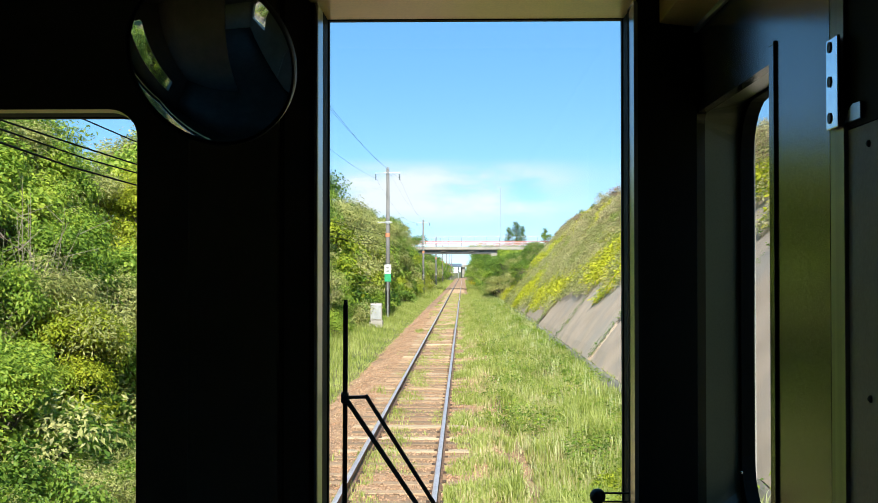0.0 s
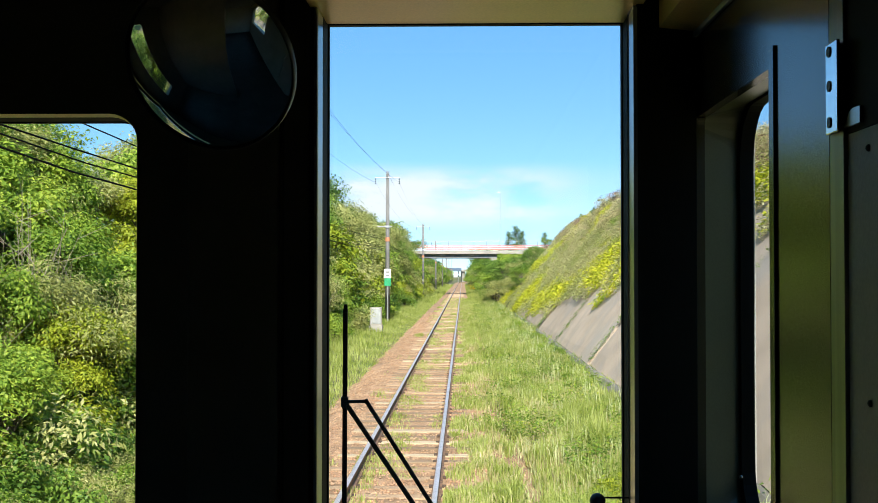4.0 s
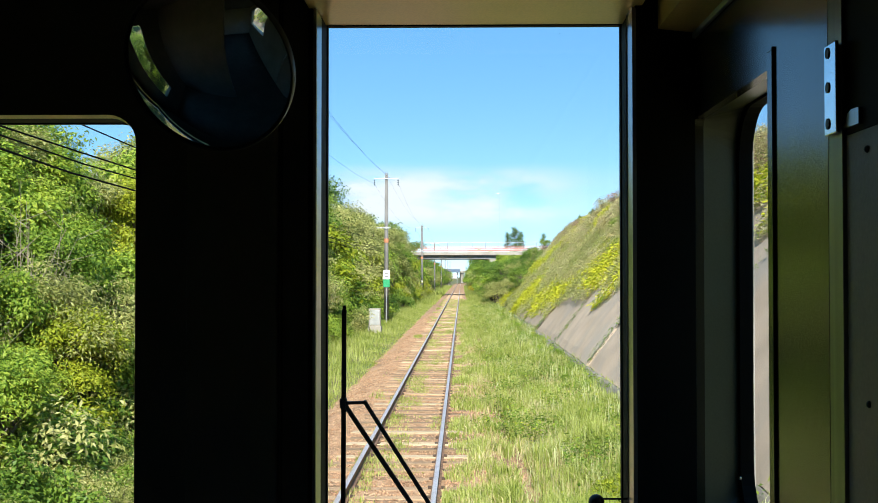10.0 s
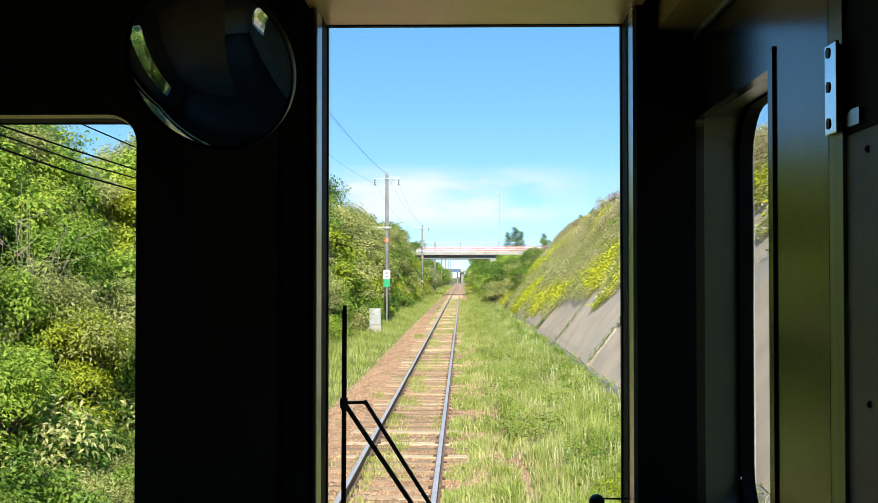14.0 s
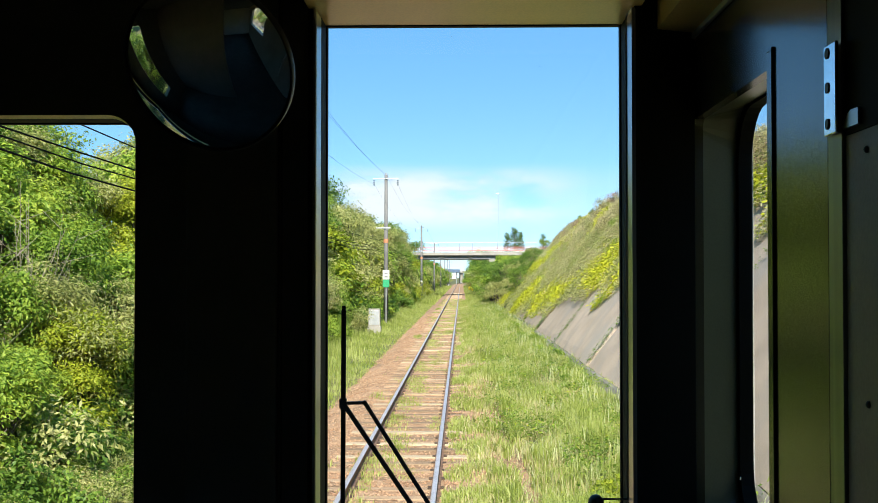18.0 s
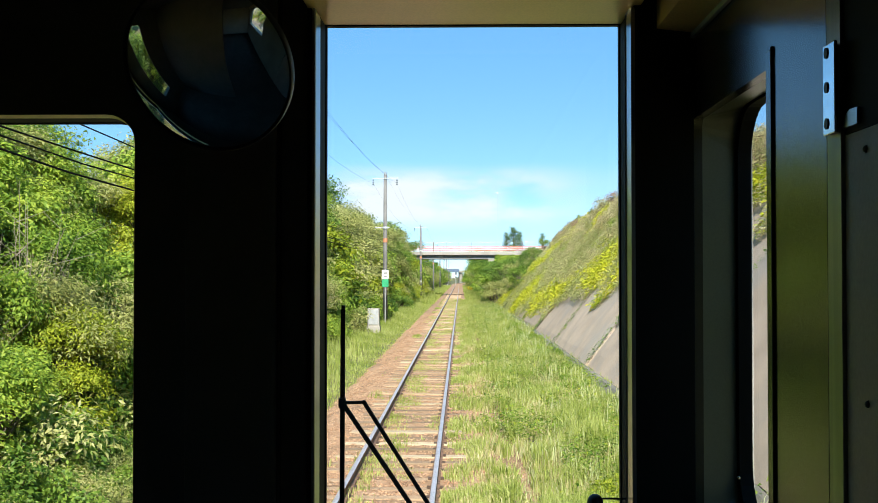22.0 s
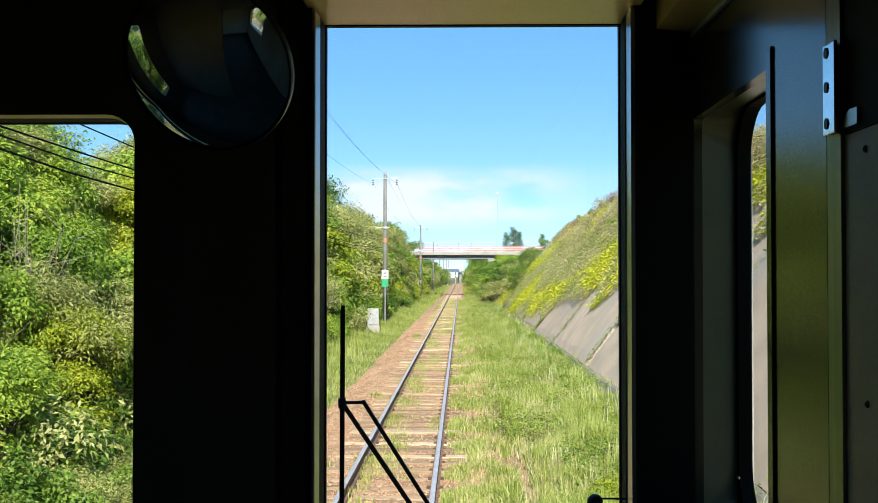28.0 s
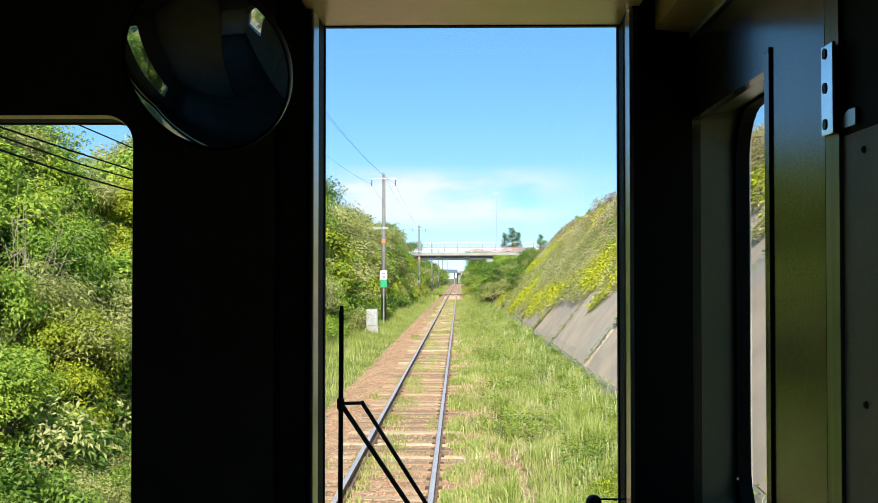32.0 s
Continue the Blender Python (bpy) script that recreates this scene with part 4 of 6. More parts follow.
BUSHES = [shrub_mesh(11, 3.4, 1.9, 120, 62, 0.125, M_LEAF), shrub_mesh(12, 3.0, 1.7, 110, 62, 0.11, M_LEAF),
          shrub_mesh(13, 3.8, 2.0, 130, 62, 0.10, M_LEAF_DARK), shrub_mesh(14, 2.6, 1.7, 105, 66, 0.095, M_LEAF_OLIVE, 2.8),
          shrub_mesh(15, 3.2, 1.6, 115, 58, 0.14, M_LEAF, 2.2)]
NEAR = [shrub_mesh(41, 3.4, 1.9, 175, 86, 0.105, M_LEAF, 2.3, 0.25), shrub_mesh(42, 3.0, 1.7, 165, 86, 0.095, M_LEAF_LIME, 2.4, 0.25),
        shrub_mesh(43, 3.8, 2.0, 160, 80, 0.095, M_LEAF_DARK, 2.0, 0.25), shrub_mesh(44, 2.8, 1.7, 150, 88, 0.09, M_LEAF_OLIVE, 3.2, 0.27),
        shrub_mesh(45, 3.2, 1.6, 160, 80, 0.12, M_LEAF, 2.6, 0.26)]
TALL = [shrub_mesh(46, 6.2, 2.6, 250, 75, 0.13, M_LEAF, 2.4, 0.36, 0.3), shrub_mesh(47, 5.6, 2.4, 250, 75, 0.12, M_LEAF_OLIVE, 2.6, 0.36, 0.3)]
FAR = [shrub_mesh(51, 3.2, 1.8, 95, 34, 0.175, M_LEAF), shrub_mesh(52, 3.0, 1.8, 95, 34, 0.16, M_LEAF_OLIVE, 2.4), shrub_mesh(53, 3.6, 1.9, 100, 34, 0.15, M_LEAF_DARK),
       shrub_mesh(54, 2.8, 1.7, 95, 36, 0.15, M_LEAF_OLIVE, 2.8), shrub_mesh(55, 3.2, 1.7, 95, 34, 0.175, M_LEAF_LIME)]
LOW = [shrub_mesh(21, 1.1, 0.95, 48, 36, 0.11, M_LEAF, cluster_r=0.24, lift=0.2), shrub_mesh(22, 0.9, 1.0, 44, 38, 0.10, M_LEAF_OLIVE, 2.6, 0.24, 0.2),
       shrub_mesh(23, 1.2, 0.9, 46, 36, 0.12, M_LEAF_DARK, cluster_r=0.25, lift=0.2), shrub_mesh(24, 0.7, 0.9, 50, 34, 0.10, M_LEAF_LIME, cluster_r=0.2, lift=0.2)]
TREES = [shrub_mesh(31, 6.5, 3.0, 170, 44, 0.20, M_LEAF, cluster_r=0.48, lift=0.4), shrub_mesh(32, 7.5, 3.0, 180, 46, 0.19, M_LEAF_DARK, cluster_r=0.5, lift=0.4),
         shrub_mesh(33, 6.0, 2.8, 150, 46, 0.17, M_LEAF_OLIVE, 2.6, cluster_r=0.46, lift=0.38)]
def pine_mesh(seed, h=7.0):
    """A ragged pine: a bare trunk and tiers of short boughs with needle tufts."""
    rng = np.random.default_rng(seed)
    bm = bmesh.new()
    tube([(0, 0, -3.0), (0.1, 0, 0.5 * h), (0.0, 0.05, h)], [0.16, 0.11, 0.02], 7, bm)
    tufts = []
    for z in np.arange(0.30 * h, h, 0.045 * h):
        for j in range(4):
            a, r = rng.uniform(0, 6.28), (0.3 + 2.2 * (1 - z / h)) * rng.uniform(0.4, 1.25)
            st = Vector((0.05, 0, z))
            en = st + Vector((math.cos(a) * r, math.sin(a) * r, rng.uniform(0.0, 0.5)))
            tube([st, st.lerp(en, 0.6) + Vector((0, 0, -0.08)), en], [0.03, 0.02, 0.008], 5, bm, False)
            for q in (0.5, 0.8, 1.0):
                tufts.append(np.array(st.lerp(en, q)) + rng.normal(0, 1, (24, 3)) * np.array([0.19, 0.19, 0.12]))
    pos = np.concatenate(tufts)
    crown = leaves("crown", pos, np.tile([0, 0, 1.0], (len(pos), 1)), 0.2, M_LEAF_DARK, rng, 3.4, -0.2)
    return crown, mesh_bm("trunk", bm, M_BARK, True)


PINE = pine_mesh(61)
RUSTY = shrub_mesh(34, 5.0, 2.6, 120, 40, 0.2, M_LEAF_RUST, 2.2, cluster_r=0.5, lift=0.4)
CREST_BRUSH = [shrub_mesh(26, 1.0, 0.9, 42, 34, 0.10, M_LEAF_RUST, 2.6, 0.25, 0.25), shrub_mesh(27, 0.9, 1.0, 42, 36, 0.11, M_STRAW, 3.0, 0.26, 0.2)]
LABELS = {"c": "low dry tan brush on the crest of the cutting", "b": "leafy green shrub crowding the railway bank", "l": "low leafy undergrowth beside the track", "t": "broadleaf tree in full spring leaf on the bank",
          "h": "tall sunlit shrub with fine leaves behind the hedge", "n": "dense sunlit shrub with fine green leaves on the bank", "f": "leafy shrub further along the railway bank"}


def plant(kind, which, x, y, scale=1.0, sink=0.1, rng=random, label="", z=None):
    src = {"c": CREST_BRUSH, "b": BUSHES, "n": NEAR, "h": TALL, "f": FAR, "l": LOW, "t": TREES}[kind][which]
    z = ground_z(x, y) if z is None else z
    name, cat, group = {"c": ("dry_bush", "bush", "dry brush along the crest"), "b": ("shrub", "shrub", "shrubs of the cutting"), "l": ("undergrowth_bush", "bush", "undergrowth of the cutting"),
                        "n": ("shrub", "shrub", "shrubs of the cutting"), "h": ("shrub", "shrub", "shrubs of the cutting"), "f": ("hedge_bush", "bush", "bushes of the further banks"),
                        "t": ("tree", "tree", "trees of the cutting")}[kind]
    t = thing(name, label or LABELS[kind], cat, group, m=pose(x, y, z - sink * scale, rng.uniform(-6, 6), rng.uniform(-6, 6), rng.uniform(0, 360)))
    t.scale = (scale, scale, scale * rng.uniform(0.85, 1.15))
    part("trunk", src[1], t)
    part("crown", src[0], t)
    return t


rg = random.Random(41)
# left bank: a dense hedge close to the line, taller growth behind
for y in np.arange(6.0, 60.0, 1.45):
    plant("n" if y < 27 else "b", rg.choice((0, 3, 4, 1, 2, 3, 1, 0, 1, 3) if y < 27 else (3, 3, 0, 0, 3, 1)), -6.1 + rg.uniform(-0.5, 0.5), y + rg.uniform(-0.5, 0.5), rg.uniform(0.75, 1.0) * lerp(y, 6, 18, 0.62, 0.98), rng=rg)
for y in np.arange(9.0, 62.0, 1.9):
    plant("n" if y < 30 else "b", rg.choice((0, 1, 0, 4, 3, 1) if y < 30 else (0, 3, 0, 3, 1)), -8.3 + rg.uniform(-0.7, 0.7), y + rg.uniform(-0.6, 0.6), rg.uniform(0.85, 1.1) * lerp(y, 9, 24, 0.7, 1.2), rng=rg)
for y in np.arange(12.0, 70.0, 3.4):
    plant("t", rg.choice((0, 2, 2)), -11.2 + rg.uniform(-1.0, 1.0), y + rg.uniform(-1, 1), rg.uniform(0.8, 1.1) * (0.68 if 24 < y < 46 else 1.0), rng=rg)
for y in np.arange(9.0, 70.0, 1.1):
    plant("l", rg.choice((0, 0, 1, 0, 2)), -4.85 + rg.uniform(-0.35, 0.3), y + rg.uniform(-0.4, 0.4), rg.uniform(0.6, 1.1), rng=rg)
for y in np.arange(7.5, 17.0, 0.5):
    plant("l", rg.choice((0, 1, 2, 1, 0)), -4.15 + rg.uniform(-0.45, 0.35), y, rg.uniform(0.35, 0.7), rng=rg)
rf = random.Random(8)
for y in np.arange(11.5, 18.5, 0.42):
    plant("l", rf.choice((1, 0, 1, 2, 1)), -3.75 + rf.uniform(-0.75, 0.6), y, rf.uniform(0.35, 0.6), 0.08, rf)
for y in np.arange(13.0, 21.0, 0.8):
    plant("l", rf.choice((1, 0, 3, 1, 2)), -5.0 + rf.uniform(-0.3, 0.3), y, rf.uniform(0.9, 1.3), 0.08, rf)
for y in np.arange(14.0, 20.5, 1.0):
    plant("n", rf.choice((0, 1, 4, 0)), -5.3 + rf.uniform(-0.2, 0.2), y, rf.uniform(0.50, 0.66), 0.1, rf)
for y in np.arange(13.0, 31.0, 2.6):
    plant("h", rg.choice((0, 0, 1)), -11.0 + rg.uniform(-0.6, 0.6), y + 3, lerp(y, 13, 31, 0.85, 0.78), rng=rg)
for y in np.arange(11.0, 27.0, 2.2):
    plant("h", rg.choice((0, 1, 0)), -9.3 + rg.uniform(-0.6, 0.6), y + 1, lerp(y, 11, 27, 0.5, 0.85), rng=rg)
for x, y, k, s in ((-7.5, 50.0, 0, 0.98), (-7.7, 55.0, 0, 0.95), (-8.2, 60.5, 1, 0.98), (-8.6, 46.0, 0, 1.0)):
    plant("h", k, x, y, s, rng=rg)
# the hedge from the pole to the road bridge
for y in np.arange(60.0, BRIDGE_Y - 2, 1.9):
    plant("l", rg.choice((0, 1, 2, 2)), -4.9 + rg.uniform(-0.5, 0.4), y, rg.uniform(0.9, 1.5), rng=rg)
for y in np.arange(58.0, BRIDGE_Y - 3, 2.3):
    plant("f", rg.choice((0, 1, 3, 3, 4, 1)), -6.3 + rg.uniform(-0.6, 0.6), y + rg.uniform(-0.8, 0.8), rg.uniform(1.05, 1.45), rng=rg)
for x, y, k, s in ((-8.2, 54.0, 0, 0.80), (-7.9, 58.0, 0, 0.80), (-8.0, 62.0, 1, 0.80), (-8.3, 67.0, 0, 0.82), (-8.4, 72.0, 2, 0.9)):
    plant("t", k, x, y, s, rng=rg)
for y in np.arange(76.0, BRIDGE_Y - 4, 4.2):
    plant("t", rg.choice((2, 2, 0, 2, 1)), -8.6 + rg.uniform(-0.8, 0.8), y + rg.uniform(-1.2, 1.2), rg.uniform(0.78, 0.98), rng=rg)
for y in np.arange(104.0, BRIDGE_Y - 2, 2.4):
    plant("f", rg.choice((0, 1, 3, 3, 4)), -4.6 + rg.uniform(-0.4, 0.4), y + rg.uniform(-0.6, 0.6), rg.uniform(0.55, 0.85), rng=rg)
for y in np.arange(78.0, BRIDGE_Y - 8, 3.1):
    plant("t", 2, -7.4 + rg.uniform(-0.5, 0.5), y, rg.uniform(0.88, 1.05), rng=rg, label="tall olive thicket on the bank before the bridge")
# a grey half-dry bush behind the relay cabinet
plant("l", 1, -4.35, 56.0, 1.1, rng=rg, label="pale half-dry bush beside the relay cabinet")
# beside and behind the train
for y in np.arange(-14.0, 6.0, 1.7):
    plant("b", rg.choice((0, 1, 4, 3, 2)), -6.6 + rg.uniform(-0.5, 0.5), y, rg.uniform(0.45, 0.62), rng=rg)
for y in np.arange(-5.0, 6.0, 1.5):
    plant("n", rg.choice((0, 2, 4)), -5.4 + rg.uniform(-0.3, 0.3), y, rg.uniform(0.7, 0.9), rng=rg)
for y in np.arange(-14.0, 6.0, 4.0):
    plant("t", rg.choice((0, 1, 2)), -13.5 + rg.uniform(-1.0, 1.0), y, rg.uniform(0.6, 0.8), rng=rg)
for y in np.arange(-118.0, -15.0, 2.6):
    plant("f", rg.choice((0, 1, 2, 3)), -6.4 + rg.uniform(-0.6, 0.6), y, rg.uniform(0.9, 1.3), rng=rg)
for y in np.arange(-114.0, -15.0, 5.0):
    plant("t", rg.choice((0, 1, 2)), -10.0 + rg.uniform(-1.2, 1.2), y, rg.uniform(0.7, 1.0), rng=rg)
for y in np.arange(-28.0, 10.0, 0.9):
    p = slope_point(rg.uniform(0.4, 5.5), y)
    plant("l", rg.choice((0, 1, 3, 0)), p.x, p.y, rg.uniform(0.7, 1.2), 0.1, rg, z=p.z)
# right side: tufts along the crest, weeds at the foot of the concrete
for y in np.arange(22.0, 84.0, 2.6):
    plant("l", rg.choice((1, 1, 3, 1, 2)), CREST + rg.uniform(-0.7, 0.5), y, rg.uniform(0.3, 0.6), rng=rg)
for y in np.arange(24.0, 92.0, 1.7):
    plant("c", rg.choice((0, 1, 1)), CREST + rg.uniform(-1.3, 0.5), y, rg.uniform(0.35, 0.75), 0.15, rng=rg)
for k in range(26):
    p = slope_point(rg.uniform(4.6, 7.6), rg.uniform(28.0, 84.0))
    plant("c", 1, p.x, p.y, rg.uniform(0.35, 0.6), 0.1, rg, "straw-coloured tuft on the upper slope", p.z)
for u, y, s, k in ((1.9, 31.2, 0.30, 2), (2.5, 31.3, 0.24, 2), (0.9, 41.9, 0.22, 1), (4.6, 47.0, 0.45, 1), (5.6, 40.0, 0.5, 1), (6.2, 52.0, 0.5, 0), (4.2, 58.0, 0.5, 3), (6.6, 63.0, 0.6, 1)):
    p = slope_point(u, y)
    plant("l", k, p.x, p.y, s, 0.05, rg, z=p.z)
for y in np.arange(12.8, 15.0, 0.2):
    plant("l", 3, 2.9 + rg.uniform(-0.2, 0.3), y, rg.uniform(0.36, 0.52), 0.08, rg, "yellow-green leafy clump at the foot of the slope")
for y in np.arange(27.0, 84.0, 1.6):
    plant("l", rg.choice((0, 1, 1, 3)), 3.75 + rg.uniform(-0.25, 0.3), y, rg.uniform(0.22, 0.42), 0.08, rg)
# darker bushes crowding in before the bridge
for y in np.arange(90.0, BRIDGE_Y - 4, 2.2):
    k = ease(y, 90, 112)
    plant("f", rg.choice((2, 3, 0, 3, 1)), 5.3 - 0.7 * k + rg.uniform(-0.5, 0.8), y, rg.uniform(0.45, 0.65) + 0.45 * k, 0.2, rng=rg)
    if y > 98:
        plant("f", rg.choice((3, 1, 2)), 7.4 + rg.uniform(-0.9, 0.9), y, rg.uniform(0.55, 0.75), 0.2, rng=rg)
for x, y, s in ((-7.0, BRIDGE_Y - 41, 0.75), (-7.4, BRIDGE_Y - 31, 0.8), (-6.8, BRIDGE_Y - 21, 0.85), (-7.6, BRIDGE_Y - 11, 0.85), (-7.2, BRIDGE_Y - 5, 0.8)):
    plant("t", rg.choice((0, 2, 1)), x, y, s, rng=rg)
for x, y, s in ((7.4, BRIDGE_Y - 19, 0.46), (8.0, BRIDGE_Y - 11, 0.44), (7.0, BRIDGE_Y - 6, 0.46)):
    plant("t", rg.choice((0, 2)), x, y, s, 0.6, rng=rg)
for x, y, s in ((4.7, BRIDGE_Y - 8, 1.2), (5.0, BRIDGE_Y - 5, 1.5), (4.4, BRIDGE_Y - 12, 1.1), (4.9, BRIDGE_Y - 16, 1.15)):
    plant("f", 2, x, y, s, 0.3, rng=rg)
# dark pines and a reddish crown beyond the bridge
for x, y, h, k in ((8.5, 187.0, 3.4, 0), (9.9, 189.0, 4.6, 90), (10.9, 190.5, 3.7, 200), (14.6, 188.0, 3.2, 140)):
    t = thing("pine_tree", "dark ragged pine beyond the road bridge", "tree", "pines beyond the bridge", m=pose(x, y, 7.2 - 1.05 * h, 0, 0, k))
    t.scale = (h / 4.0, h / 4.0, h * 1.75 / 7.0)
    part("trunk", PINE[1], t)
    part("crown", PINE[0], t)
# both sides past the bridge
for y in np.arange(BRIDGE_Y + 12, 470.0, 4.2):
    plant("f", rg.choice((1, 3, 3, 2, 0)), -5.6 + bend(y) + rg.uniform(-0.7, 0.6), y, rg.uniform(1.0, 1.5), rng=rg)
    plant("t", rg.choice((0, 2, 2, 1)), -9.2 + bend(y) + rg.uniform(-1.0, 1.0), y, rg.uniform(0.62, 0.85), rng=rg)
for y in np.arange(BRIDGE_Y + 14, 440.0, 4.0):
    plant("f", rg.choice((2, 3, 0, 1)), 4.5 + bend(y) + rg.uniform(-0.5, 0.7), y, rg.uniform(1.0, 1.5), rng=rg)
    plant("t", rg.choice((2, 0, 1)), 7.0 + bend(y) + rg.uniform(-0.8, 0.8), y, rg.uniform(0.65, 0.9), rng=rg)
plant("t", 0, 6.4, 352.0, 1.45, rng=rg, label="tall broadleaf tree reaching out over the line")
plant("t", 1, 7.0, 364.0, 1.3, rng=rg)


def twig_mesh(seed):
    """A stand of thin bare stems that fork and lean over."""
    rng = np.random.default_rng(seed)
    bm = bmesh.new()
    for k in range(26):
        a, q = rng.uniform(0, 6.28), rng.uniform(0.0, 0.45)
        base = Vector((math.cos(a) * q, math.sin(a) * q, -0.15))
        h = rng.uniform(1.2, 2.5)
        lean = Vector((rng.normal(0, 0.35), rng.normal(0, 0.35), 0))
        mid = base + Vector((0, 0, h * 0.55)) + lean * 0.4
        top = base + Vector((0, 0, h)) + lean * 1.2
        tube([base, mid, top], [0.006, 0.0045, 0.0015], 5, bm, False)
        for j in range(4):
            st = mid.lerp(top, rng.uniform(-0.4, 0.9))
            tube([st, st + Vector((rng.normal(0, 0.22), rng.normal(0, 0.22), rng.uniform(0.1, 0.4)))], [0.0035, 0.0015], 4, bm, False)
    return mesh_bm("stems", bm, M_TWIG, True)


TWIGS = [twig_mesh(k) for k in (3, 4, 5)]
for k, (x, y, s) in enumerate(((-5.9, 13.4, 1.0), (-6.3, 14.6, 1.25), (-5.9, 17.2, 1.1), (-6.4, 16.0, 1.4), (-5.6, 19.4, 1.0),
                               (-6.4, 18.6, 1.6), (-5.2, 22.0, 1.1), (-6.0, 25.0, 1.4), (-5.0, 31.0, 1.2), (-5.4, 38.0, 1.4), (-5.3, 47.0, 1.1))):
    t = thing("bare_twigs", "stand of pale bare stems in the hedge", "twigs", "bare stems of the hedge", m=pose(x, y, ground_z(x, y), 0, 0, 47 * k))
    t.scale = (s, s, s)
    part("stems", TWIGS[k % 3], t)


def thin_tree(x, y, h):
    """The sparse tree with a bent stem on the crest of the slope."""
    rng = np.random.default_rng(77)
    t = thing("sparse_tree", "thin bent tree with few leaves on the slope's crest", "tree", m=pose(x, y, ground_z(x, y) - 0.1))
    bm = bmesh.new()
    tube([(0, 0, 0), (-0.15 * h, 0, 0.3 * h), (-0.2 * h, 0.1, 0.55 * h), (-0.32 * h, 0.1, 0.85 * h)], [0.07, 0.055, 0.04, 0.015], 7, bm)
    pos = []
    for j in range(26):
        q = rng.uniform(0.3, 0.85)
        st = Vector((-0.22 * h * q - 0.06 * h, 0.08, q * h))
        en = st + Vector((rng.normal(0, 0.28) * h, rng.normal(0, 0.2) * h, rng.uniform(0.02, 0.28) * h))
        tube([st, st.lerp(en, 0.5) + Vector((0, 0, 0.05 * h)), en], [0.022, 0.014, 0.006], 5, bm, False)
        m = 46
        pos.append(np.array(en) + rng.normal(0, 1, (m, 3)) * np.array([0.3, 0.3, 0.13]))
    part("trunk", mesh_bm("trunk", bm, M_BARK, True), t)
    pos = np.concatenate(pos)
    part("crown", leaves("crown", pos, np.tile([0, 0, 1.0], (len(pos), 1)), 0.14, M_LEAF_OLIVE, rng, 2.2), t)


thin_tree(9.6, 36.0, 4.2)


def rusty_tree(x, y, scale):
    t = thing("tree", "small tree with reddish-brown young leaves beyond the road bridge", "tree", m=pose(x, y, ground_z(x, y) - 0.2, 0, 0, 40))
    t.scale = (scale, scale, scale)
    part("trunk", RUSTY[1], t)
    part("crown", RUSTY[0], t)


rusty_tree(7.4, 181.0, 0.95)


